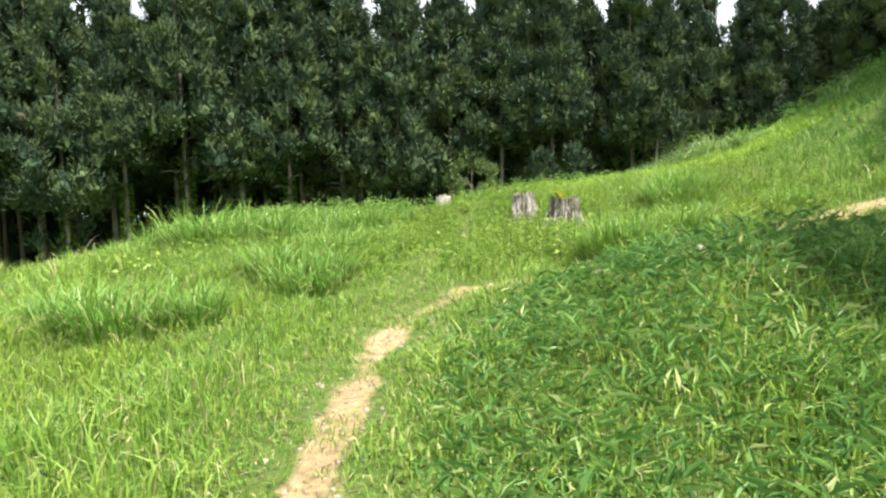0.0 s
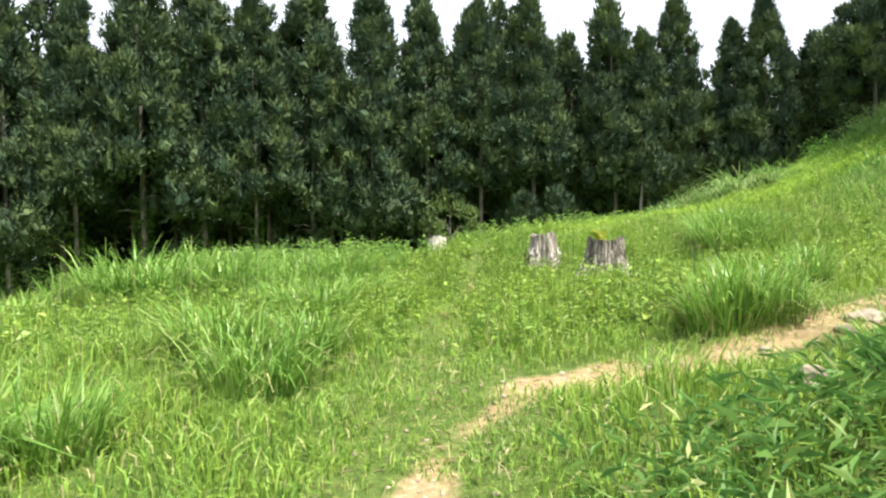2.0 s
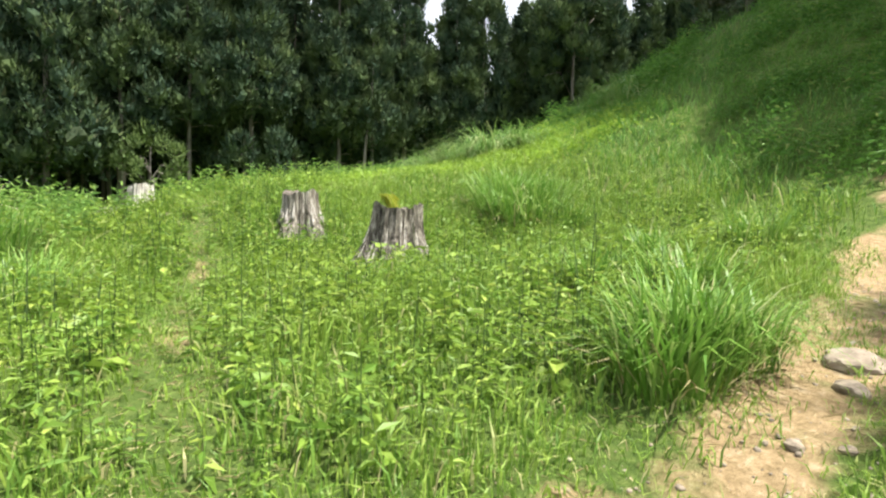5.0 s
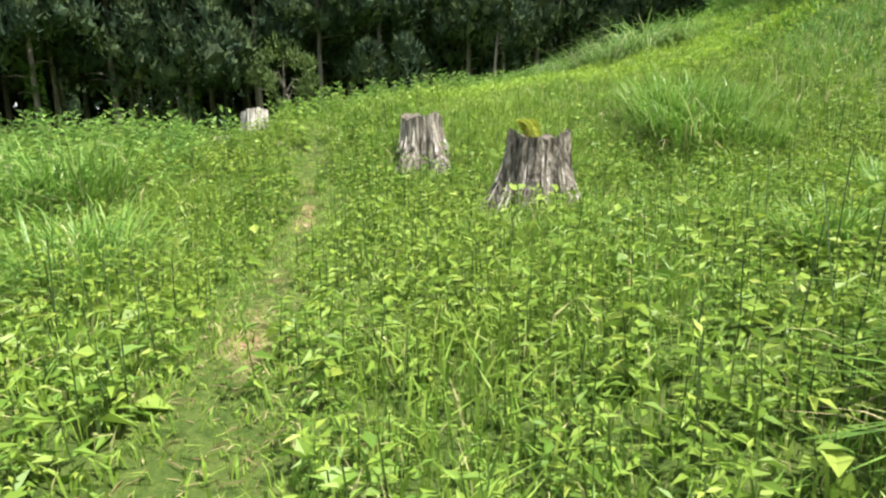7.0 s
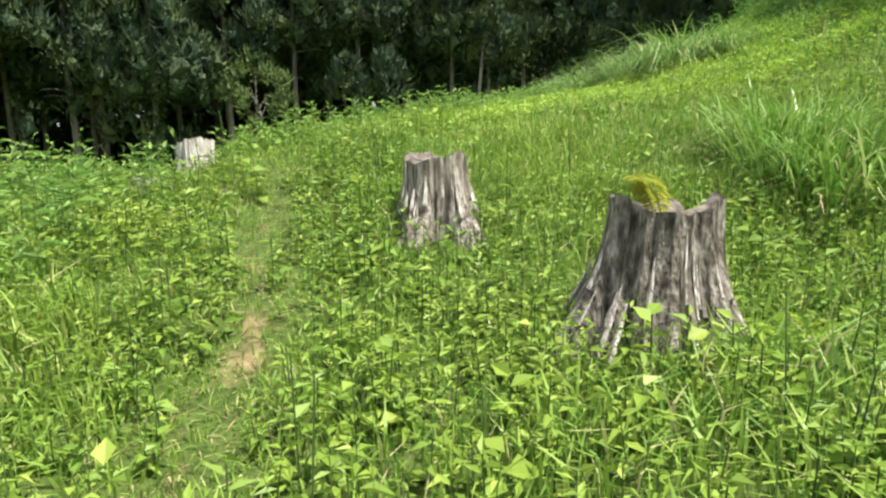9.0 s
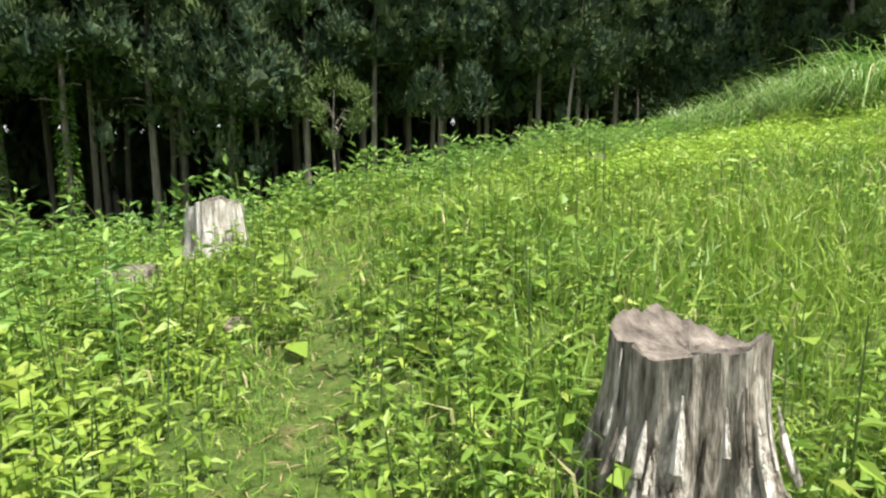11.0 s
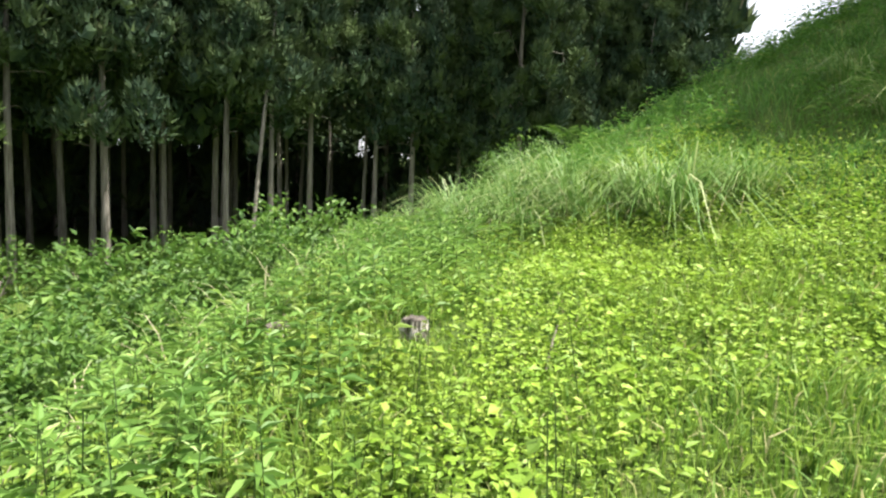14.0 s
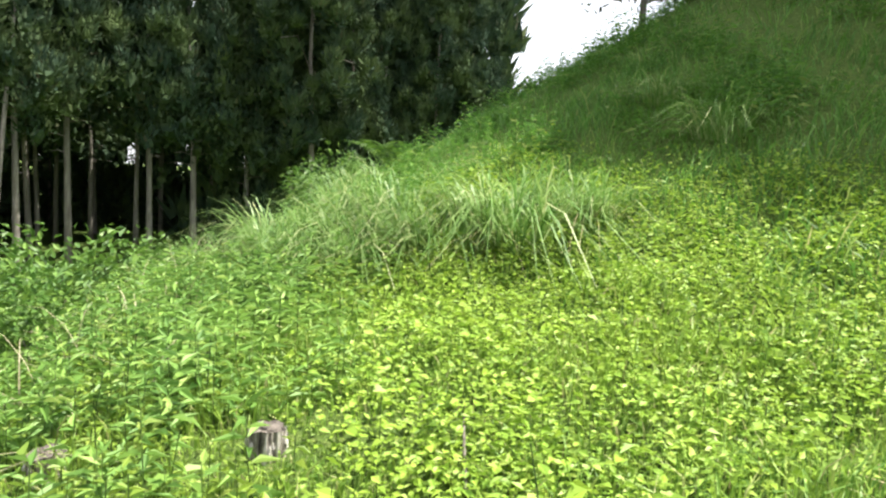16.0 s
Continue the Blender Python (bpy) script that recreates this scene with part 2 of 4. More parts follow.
def ground_mat():
    m, nt, b = base_mat("soil_and_litter")
    at = nt.nodes.new("ShaderNodeAttribute")
    at.attribute_name = "bare"
    geo = nt.nodes.new("ShaderNodeNewGeometry")
    fine = node(nt, "ShaderNodeTexNoise", Scale=14.0, Detail=8.0, Roughness=0.7)
    mid = node(nt, "ShaderNodeTexNoise", Scale=2.2, Detail=5.0, Roughness=0.6)
    for n in (fine, mid):
        nt.links.new(geo.outputs["Position"], n.inputs["Vector"])
    soil = ramp(nt, [(0.26, (0.13, 0.09, 0.045)), (0.42, (0.26, 0.19, 0.10)), (0.56, (0.36, 0.265, 0.15)), (0.74, (0.52, 0.43, 0.29))])
    nt.links.new(fine.outputs["Fac"], soil.inputs["Fac"])
    litter = ramp(nt, [(0.3, (0.035, 0.065, 0.015)), (0.5, (0.08, 0.125, 0.028)), (0.66, (0.13, 0.17, 0.045)), (0.8, (0.22, 0.20, 0.09))])
    nt.links.new(fine.outputs["Fac"], litter.inputs["Fac"])
    add = nt.nodes.new("ShaderNodeMath")
    add.operation = "MULTIPLY_ADD"
    nt.links.new(mid.outputs["Fac"], add.inputs[0])
    add.inputs[1].default_value = 0.9
    nt.links.new(at.outputs["Fac"], add.inputs[2])
    st = nt.nodes.new("ShaderNodeMapRange")
    st.inputs["From Min"].default_value, st.inputs["From Max"].default_value = 0.85, 1.05
    nt.links.new(add.outputs[0], st.inputs["Value"])
    mix = nt.nodes.new("ShaderNodeMix")
    mix.data_type = "RGBA"
    nt.links.new(st.outputs["Result"], mix.inputs["Factor"])
    nt.links.new(litter.outputs["Color"], mix.inputs["A"])
    nt.links.new(soil.outputs["Color"], mix.inputs["B"])
    nt.links.new(mix.outputs["Result"], b.inputs["Base Color"])
    b.inputs["Roughness"].default_value = 0.95
    b.inputs["Specular IOR Level"].default_value = 0.1
    bp = nt.nodes.new("ShaderNodeBump")
    bp.inputs["Strength"].default_value, bp.inputs["Distance"].default_value = 0.9, 0.06
    nt.links.new(fine.outputs["Fac"], bp.inputs["Height"])
    nt.links.new(bp.outputs["Normal"], b.inputs["Normal"])
    return m


def axis(parts):
    return np.concatenate([np.arange(a, b, s) for a, b, s in parts] + [[parts[-1][1]]])


gx = axis([(-1500, -200, 100), (-200, -40, 10), (-40, -12, 1.0), (-12, 14, 0.28), (14, 45, 0.75), (45, 200, 8), (200, 1500, 100)])
gy = axis([(-1500, -100, 100), (-100, -10, 5), (-10, -2, 0.8), (-2, 30, 0.28), (30, 60, 0.8), (60, 200, 8), (200, 1500, 100)])
X, Y = np.meshgrid(gx, gy)
Z = height(X, Y)
nx, ny = len(gx), len(gy)
ids = np.arange(nx * ny).reshape(ny, nx)
quads = np.stack([ids[:-1, :-1], ids[:-1, 1:], ids[1:, 1:], ids[1:, :-1]], -1).reshape(-1, 4)
gm = mesh_of("ground", np.stack([X, Y, Z], -1).reshape(-1, 3), [quads], True)
bare = np.maximum(np.exp(-(away(X, Y, DIRT) / (0.20 + 0.32 * ss(X, 0.8, 2.4))) ** 2) * (0.55 + 0.4 * ss(wave(X, Y, 2.1, 3) + 0.6 * wave(X, Y, 4.9, 8), -0.6, 0.4)), np.exp(-((away(X, Y, TRAIL) + 0.07 * wave(X, Y, 3.1, 4)) / 0.26) ** 2) * (0.2 + 0.34 * ss(wave(X, Y, 1.6, 5) + 0.6 * wave(X, Y, 3.7, 2), -0.5, 0.6)))
gm.attributes.new("bare", "FLOAT", "POINT").data.foreach_set("value", bare.ravel().astype(np.float32))
thing("ground", gm, ground_mat(), "grassy hillside soil with worn earth path", "ground", "structure")


# ---- plants ----
DENSE, CROWN = 1.0, 1.0
rng = np.random.default_rng(7)


def blades(x, y, length, width, lean, droop, z=None):
    """Grass blades as tapered bent strips of three triangles each, standing on the ground at x, y."""
    n = len(x)
    a, f = rng.uniform(0, 2 * np.pi, n), rng.uniform(0, 2 * np.pi, n)
    z = height(x, y) - 0.02 if z is None else z
    base = np.stack([x, y, z], -1)
    out = np.stack([np.cos(a), np.sin(a), np.zeros(n)], -1)
    side = np.stack([np.cos(f), np.sin(f), np.zeros(n)], -1) * (width / 2)[:, None]
    up = np.array([0, 0, 1.0])
    mid = base + out * (length * lean * 0.45)[:, None] + up * (length * 0.58)[:, None]
    tip = base + out * (length * (lean + droop))[:, None] + up * (length * (1.0 - 0.75 * droop))[:, None]
    v = np.stack([base - side * 0.8, base + side * 0.8, mid - side, mid + side, tip], 1).reshape(-1, 3)
    i = (np.arange(n) * 5)[:, None]
    return v, np.concatenate([i + [0, 1, 3], i + [0, 3, 2], i + [2, 3, 4]])


def leaves(p, direction, length, width, tilt):
    """Leaves as folded diamonds of two triangles each, at points p."""
    n = len(p)
    d = direction / np.linalg.norm(direction, axis=1, keepdims=True)
    s = np.cross(d, np.array([0, 0, 1.0]) + rng.normal(0, 0.35, (n, 3)))
    s /= np.linalg.norm(s, axis=1, keepdims=True) + 1e-9
    nrm = np.cross(s, d)
    tip = p + d * length[:, None] - nrm * (tilt * length)[:, None]
    m = p + d * (length * 0.42)[:, None]
    l, r = m - s * (width / 2)[:, None] + nrm * (width * 0.12)[:, None], m + s * (width / 2)[:, None] + nrm * (width * 0.12)[:, None]
    v = np.stack([p, l, tip, r], 1).reshape(-1, 3)
    i = (np.arange(n) * 4)[:, None]
    return v, np.concatenate([i + [0, 2, 1], i + [0, 3, 2]])


def sward(n, each, spread=0.55):
    """Shading normals that lean to the light, as leaves do."""
    u = rng.normal(0, spread, (n, 3)) + np.array([0, 0, 1.0])
    return np.repeat(u / np.linalg.norm(u, axis=1, keepdims=True), each, 0)


def join(*pieces):
    vs, fs, k = [], [], 0
    for v, f in pieces:
        vs.append(v), fs.append(f + k)
        k += len(v)
    return np.concatenate(vs), np.concatenate(fs)


def scatter(n, x0, x1, y0, y1, density):
    """Random places kept with the chance density(x, y)."""
    x, y = rng.uniform(x0, x1, n), rng.uniform(y0, y1, n)
    keep = rng.uniform(0, 1, n) < density(x, y)
    return x[keep], y[keep]


def path_gap(x, y):
    k = 0.55 + 0.45 * ss(x, 0.8, 2.4)
    return ss(away(x, y, DIRT) + 0.30 * wave(x, y, 3.9, 5), 0.2 * k, 0.7 * k) * (0.45 + 0.55 * ss(away(x, y, TRAIL) + 0.18 * wave(x, y, 3.4, 3), 0.05, 0.4))


def clump(x, y):
    return 0.5 + 0.5 * wave(x, y, 2.3, 4)


# short and middling grass over the whole field
def near_zone(x, y):
    return path_gap(x, y) * (0.5 + 0.5 * clump(x, y))


def lump(x, y):
    return 0.75 + 0.35 * wave(x, y, 1.4, 6) + 0.25 * wave(x, y, 3.3, 7)


gxs, gys = scatter(int(255000 * DENSE), -3.5, 7.0, 1.5, 24.0, near_zone)
fx, fy = scatter(int(175000 * DENSE), -10.0, 15.0, 1.0, 31.0, lambda x, y: np.where(((x > -3.5) & (x < 7) & (y > 1.5) & (y < 24)) | (x > 7 + y), 0.0, near_zone(x, y)))
wx, wy = scatter(int(105000 * DENSE), -26.0, 30.0, 0.0, 58.0, lambda x, y: np.where(((x > -10) & (x < 15) & (y > 1) & (y < 31)) | (x > 12 + y), 0.0, 1.0 - 0.6 * ss(y, 50, 57)))
pieces, bank_pieces = [], []
for x, y, lo, hi, w in ((gxs, gys, 0.12, 0.42, 0.010), (fx, fy, 0.18, 0.6, 0.015), (wx, wy, 0.2, 0.6, 0.022)):
    # blades up the bank get the green with shade painted in
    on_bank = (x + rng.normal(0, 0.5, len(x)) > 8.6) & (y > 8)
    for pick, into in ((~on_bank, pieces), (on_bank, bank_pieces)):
        px, py = x[pick], y[pick]
        n = len(px)
        size = (lo + (hi - lo) * rng.beta(1.6, 2.2, n)) * (0.4 + 0.6 * ss(np.minimum(away(px, py, DIRT), away(px, py, TRAIL) + 0.1), 0.15, 1.0)) * lump(px, py)
        into.append(blades(px, py, size, w * rng.uniform(0.6, 1.5, n), rng.uniform(0.05, 0.5, n) + 0.25 * (into is bank_pieces), rng.uniform(0.0, 0.5, n)))
v, f = join(*pieces)
thing("meadow_grass", mesh_of("meadow_grass", v, [f], False, sward(len(v) // 5, 5, 0.45)), MEADOW, "bright green meadow grass covering the slope", "grass", "stuff")
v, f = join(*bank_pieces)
thing("bank_grass", mesh_of("bank_grass", v, [f], False, sward(len(v) // 5, 5, 0.45)), BANK_SHADED, "bank grass with the shade put into its deeper green", "grass", "stuff")


# dwarf bamboo with broad blades on the mound beside the path
def mound(x, y):
    return ss(away(x, y, DIRT), 0.35, 0.8) * ss(x - 0.1 * y, 0.4, 1.2) * (1 - ss(y - 0.25 * x, 5.9, 6.8)) * (0.35 + 0.65 * clump(x, y)) * (1 - ss(x + 0.6 * wave(x, y, 1.7, 3), 5.2, 7.4)) * ss(y + 0.5 * wave(x, y, 1.9, 8), -0.3, 1.6)


x, y = scatter(80000, 0.6, 8.0, -0.5, 9.5, mound)
n = len(x)
lift = rng.uniform(0.02, 0.24, n) * (1 + 1.3 * np.exp(-((x - 4.8) / 1.4) ** 2 - ((y - 7.0) / 1.0) ** 2))
a = rng.uniform(0, 2 * np.pi, n)
way = np.stack([np.cos(a), np.sin(a), rng.uniform(-0.1, 1.7, n)], -1)
ln = rng.uniform(0.05, 0.15, n)
v, f = leaves(np.stack([x, y, height(x, y) + lift], -1), way, ln, ln * rng.uniform(0.10, 0.2, n), rng.uniform(0.1, 0.6, n))
thing("dwarf_bamboo", mesh_of("dwarf_bamboo", v, [f], False, sward(n, 4)), BROAD, "dense dark green dwarf bamboo beside the path", "grass", "stuff")


# leafy herbs on upright stems
def herbs(x, y, tall, count, leaf, slim):
    """Upright plants: a stem each, and leaves in a spiral up to its top."""
    n = len(x)
    z = height(x, y)
    lean = rng.normal(0, 0.08, (n, 2))
    k = n * count
    who = np.repeat(np.arange(n), count)
    t = np.tile(np.linspace(0.12, 1.0, count), n) + rng.uniform(-0.05, 0.05, k)
    a = np.tile(np.arange(count) * 2.4, n) + np.repeat(rng.uniform(0, 6.28, n), count)
    h = tall[who]
    p = np.stack([x[who] + lean[who, 0] * h * t, y[who] + lean[who, 1] * h * t, z[who] + h * t], -1)
    way = np.stack([np.cos(a), np.sin(a), 0.05 + 0.75 * t ** 3 + rng.normal(0, 0.15, k)], -1)
    ln = leaf * (1.25 - 0.65 * t) * rng.uniform(0.7, 1.3, k) * (0.6 + 0.8 * h / np.mean(tall))
    lv = leaves(p, way, ln, ln * slim, rng.uniform(0.05, 0.5, k))
    side = np.stack([np.cos(a[::count]), np.sin(a[::count]), np.zeros(n)], -1) * 0.0028
    foot = np.stack([x, y, z - 0.03], -1)
    top = np.stack([x + lean[:, 0] * tall, y + lean[:, 1] * tall, z + tall], -1)
    sv = np.stack([foot - side * 1.4, foot + side * 1.4, top + side, top - side], 1).reshape(-1, 3)
    i = (np.arange(n) * 4)[:, None]
    return lv, (sv, np.concatenate([i + [0, 1, 2], i + [0, 2, 3]]))


def herb_zone(x, y):
    g = ss(away(x, y, TRAIL) + 0.16 * wave(x, y, 2.9, 7) + 0.08 * wave(x, y, 6.1, 3), 0.08, 0.42) * ss(away(x, y, DIRT), 0.5, 1.1) * ss(y, 8.6, 10.5) * (1 - ss(x, 6.0, 9.5)) * ss(x, -7, -3)
    thin = 1 - 0.92 * ss(x - 0.3 * y, -3.2, -2.2) * ss(y, 15, 17) * (1 - ss(x, 6, 8))
    return g * thin * (0.25 + 0.75 * clear(x, y, 0.38)) * (0.3 + 0.7 * clump(x * 0.8, y * 0.8))


lv, st, tl, tst = [], [], [], []
x, y = scatter(27000, -6.0, 9.5, 8.8, 27.0, herb_zone)
l, s = herbs(x, y, rng.uniform(0.10, 0.38, len(x)) * (0.75 + 0.5 * clump(x * 1.7, y * 1.7)), 11, 0.052, 0.36)
lv.append(l), st.append(s)
# broader round leaves in loose colonies
x, y = scatter(3600, -4.0, 8.0, 9.5, 24.0, lambda x, y: herb_zone(x, y) * (0.35 + 0.65 * ss(wave(x, y, 1.9, 6), -0.2, 0.6)))
l, s = herbs(x, y, rng.uniform(0.10, 0.32, len(x)), 5, 0.075, 0.75)
lv.append(l), st.append(s)
x, y = scatter(13000, -6.0, 12.0, 14.0, 32.0, lambda x, y: np.maximum(ss(y - 0.75 * x, 17.9, 19.6) * ss(y, 19, 20.5), 0.7 * np.maximum(ss(-x, 0.1, 1.2) * ss(y, 14, 15.5), ss(-x, -0.55, 0.3) * ss(y, 16.3, 17.0) * (1 - ss(y, 18.0, 18.3)))) * (1 - ss(edge_line(x, y), 2.5, 6.0)) * clear(x, y, 0.5))
l, s = herbs(x, y, rng.uniform(0.2, 0.58, len(x)), 17, 0.10, 0.27)
tl.append(l), st.append(s)
# taller leafy weeds standing out along the crest
x, y = scatter(2600, -5.0, 9.0, 14.0, 31.0, lambda x, y: 0.5 * np.exp(-((edge_line(x, y) - 0.2) / 0.7) ** 2) * ss(wave(x, y, 2.1, 3), -0.1, 0.4) * clear(x, y, 0.5))
l, s = herbs(x, y, rng.uniform(0.4, 0.8, len(x)), 14, 0.10, 0.36)
tl.append(l), st.append(s)
v, f = join(*lv)
thing("leafy_herbs", mesh_of("leafy_herbs", v, [f], False, sward(len(v) // 4, 4)), HERB, "low green leafy herbs among the grass", "herbs", "stuff")
v, f = join(*tl)
thing("tall_weeds", mesh_of("tall_weeds", v, [f], False, sward(len(v) // 4, 4)), WEED, "tall narrow-leaved green weeds at the slope edge", "weeds", "stuff")
x, y = scatter(1700, -3.0, 7.0, 8.8, 25.0, lambda x, y: herb_zone(x, y) * 0.6)
l, s = herbs(x, y, rng.uniform(0.35, 0.66, len(x)), 6, 0.04, 0.4)
st.append((s[0], s[1]))
v, f = join(*st)
thing("weed_stems", mesh_of("weed_stems", v, [f]), STEM, "thin dark upright weed stems", "weeds", "stuff")


# low yellow-green vines over the foot of the bank
def vine_zone(x, y):
    return ss(x - 0.9 * (y - 18), 0.2, 2.4) * (0.06 * ss(y, 16.5, 18.5) + 0.94 * ss(y - 0.3 * np.minimum(x, 6) + 1.1 * ss(x, 4, 6.5), 17.8, 18.8)) * (1 - ss(y, 24.5, 27)) * (1 - ss(x + 0.5 * wave(x, y, 1.3, 2), 9.6, 11.8)) * clear(x, y) * (0.35 + 0.65 * clump(x * 1.3, y * 1.3))


x, y = scatter(270000, 1.5, 13.5, 16.0, 28.0, vine_zone)
n = len(x)
a = rng.uniform(0, 2 * np.pi, n)
ln = rng.uniform(0.034, 0.078, n) * (0.7 + 0.9 * rng.uniform(0, 1, n) ** 4)
v, f = leaves(np.stack([x, y, height(x, y) + (0.02 + 0.28 * rng.uniform(0, 1, n) ** 1.4) * (0.6 + 0.6 * clump(x, y))], -1), np.stack([np.cos(a), np.sin(a), rng.uniform(-0.2, 0.6, n)], -1), ln, ln * rng.uniform(0.4, 0.75, n), rng.uniform(0, 0.4, n))
thing("ground_vines", mesh_of("ground_vines", v, [f], False, sward(len(v) // 4, 4)), YELLOW, "low yellow-green vine leaves over the bank", "vines", "stuff")


# coarse weeds in uneven drifts over the bank, in the shade-tinted green
x, y = scatter(26000, 7.5, 26.0, 9.0, 33.0, lambda x, y: ss(wave(x, y, 0.9, 2) + 0.7 * wave(x, y, 2.2, 5), -0.3, 0.7) * ss(x - 2.5 * ss(y, 17, 19) * (1 - ss(y, 23, 25)), 8.5, 11) * (1 - 0.6 * ss(x, 14, 22)))
n = len(x)
l, s = herbs(x, y, rng.uniform(0.2, 0.75, n) * (0.6 + 0.7 * clump(x * 0.7, y * 0.7)), 11, 0.09, 0.26)
thing("bank_weeds", mesh_of("bank_weeds", l[0], [l[1]], False, sward(len(l[0]) // 4, 4)), BANK_SHADED, "coarse leafy bank weeds in shade-tinted green", "weeds", "stuff")


# ---- silver grass tufts ----
def strips(base, a, length, width, stand, arch, seg=4):
    """Long arching blades as tapered strips."""
    n = len(base)
    out = np.stack([np.cos(a), np.sin(a), np.zeros(n)], -1)
    side = np.stack([-np.sin(a), np.cos(a), np.zeros(n)], -1)
    v = []
    for k in range(seg + 1):
        t = k / seg
        p = base + out * (length * (np.cos(stand) * t + arch * 0.55 * t ** 2.5))[:, None] + np.array([0, 0, 1.0]) * (length * (np.sin(stand) * t - arch * 0.55 * t ** 3.2))[:, None]
        w = (width * (0.7 + 0.6 * t) * (1 - t ** 2.2) * 0.5 + 0.0008)[:, None]
        v += [p - side * w, p + side * w]
    v = np.stack(v, 1)
    m = 2 * (seg + 1)
    i = (np.arange(n) * m)[:, None]
    f = np.concatenate([np.concatenate([i + [2 * k, 2 * k + 1, 2 * k + 3], i + [2 * k, 2 * k + 3, 2 * k + 2]]) for k in range(seg)])
    return v.reshape(-1, 3), f


def tuft_mesh(count, radius, tall, arch, wide=0.014, fallen=0.0):
    a = rng.uniform(0, 2 * np.pi, count)
    r = radius * np.sqrt(rng.uniform(0, 1, count))
    turn = a + rng.normal(0, 0.7, count)
    base = np.stack([np.cos(a) * r, np.sin(a) * r, np.full(count, -0.05)], -1)
    v, f = strips(base, turn, tall * rng.uniform(0.5, 1.1, count), wide * rng.uniform(0.7, 1.4, count), np.radians(rng.uniform(64 - fallen, 89 - fallen, count)), arch * rng.uniform(0.3, 1.3, count))
    return mesh_of("blades", v, [f])


SIZES = [(260, 0.32, 0.75, 0.6), (300, 0.45, 0.85, 0.9), (220, 0.25, 0.65, 0.7), (230, 0.5, 1.4, 1.5, 0.019)]
TUFTS = [(tuft_mesh(*q), tuft_mesh(26, q[1], q[2] * 0.8, q[3], 0.009, 25)) for q in SIZES]
made_tufts = {}


def tuft(x, y, k, s, label):
    if k not in made_tufts:
        ob = new("grass_tuft")
        tagged(ob, label, "grass tuft", "silver grass tufts")
        thing("green_clump", TUFTS[k][0], SILVER if k == 3 else TALL, parent=ob)
        thing("dry_clump", TUFTS[k][1], THATCH, "dry straw-coloured old blades", parent=ob)
        made_tufts[k] = ob
    else:
        ob = copy_thing(made_tufts[k], Matrix())
        tagged(ob, label)
    ob.matrix_basis = Matrix.Translation((x, y, float(height(x, y)))) @ Euler((0, 0, rng.uniform(0, 6.28))).to_matrix().to_4x4() @ Matrix.Scale(s, 4)


FIELD = "coarse green grass tuft standing out of the meadow"
ARCH = "arching silver grass clump on the shaded bank edge"
for x, y, k, s in ((-3.6, 13.2, 1, 1.7), (-4.4, 13.9, 1, 1.7), (-2.7, 13.6, 0, 1.6), (-3.4, 14.3, 1, 1.5), (-1.9, 14.2, 1, 1.2), (-1.2, 14.8, 0, 1.2), (-4.1, 13.0, 0, 1.4), (-5.0, 13.5, 0, 1.3), (-2.0, 6.9, 1, 1.0), (-1.5, 7.4, 0, 0.9), (-2.7, 7.2, 1, 0.9),
                   (-0.7, 8.6, 1, 0.95), (-0.5, 9.2, 0, 0.8), (-1.3, 9.4, 1, 0.9), (-0.7, 10.6, 0, 0.9), (-0.5, 12.4, 1, 0.85), (-0.6, 13.0, 1, 0.8), (-1.2, 11.6, 1, 1.0),
                   (5.5, 16.2, 1, 1.15), (5.9, 15.6, 0, 1.1), (5.2, 15.0, 1, 1.1), (5.7, 14.6, 0, 0.8), (3.8, 11.4, 2, 0.8), (3.25, 9.75, 0, 1.0), (4.3, 10.9, 0, 0.9), (2.95, 9.45, 2, 1.1), (3.4, 9.65, 1, 0.85),
                   (-5.2, 12.4, 0, 1.0), (-1.6, 14.9, 2, 1.1), (-2.2, 15.6, 0, 1.0), (5.1, 12.3, 2, 0.9), (6.3, 12.0, 0, 0.9), (5.3, 15.7, 1, 1.1), (5.0, 15.4, 0, 1.0), (5.9, 16.3, 1, 1.0), (3.7, 6.5, 2, 0.9), (4.3, 6.9, 0, 0.85), (5.0, 7.2, 1, 0.85), (4.2, 5.9, 2, 0.9), (5.6, 7.0, 0, 0.9), (2.9, 6.9, 2, 0.75), (5.4, 6.2, 1, 0.8)):
    tuft(x, y, k, s, FIELD)
for x, y, k, s in ((7.8, 26.3, 3, 1.0), (8.1, 25.4, 3, 1.0), (8.5, 24.6, 3, 1.0), (9.0, 23.6, 3, 1.1), (8.6, 22.9, 3, 1.15), (8.0, 23.6, 3, 0.9), (7.5, 24.5, 3, 0.85), (7.3, 25.4, 3, 0.85),
                   (9.2, 25.4, 3, 1.0), (8.4, 27.2, 3, 1.0), (9.6, 26.8, 3, 1.0), (11.6, 28.0, 3, 0.9), (9.4, 22.4, 3, 0.8), (7.2, 26.6, 3, 0.8), (10.6, 27.6, 3, 0.9), (11.8, 21.6, 3, 0.8), (13.0, 23.0, 3, 0.7)):
    tuft(x, y, k, s, ARCH)


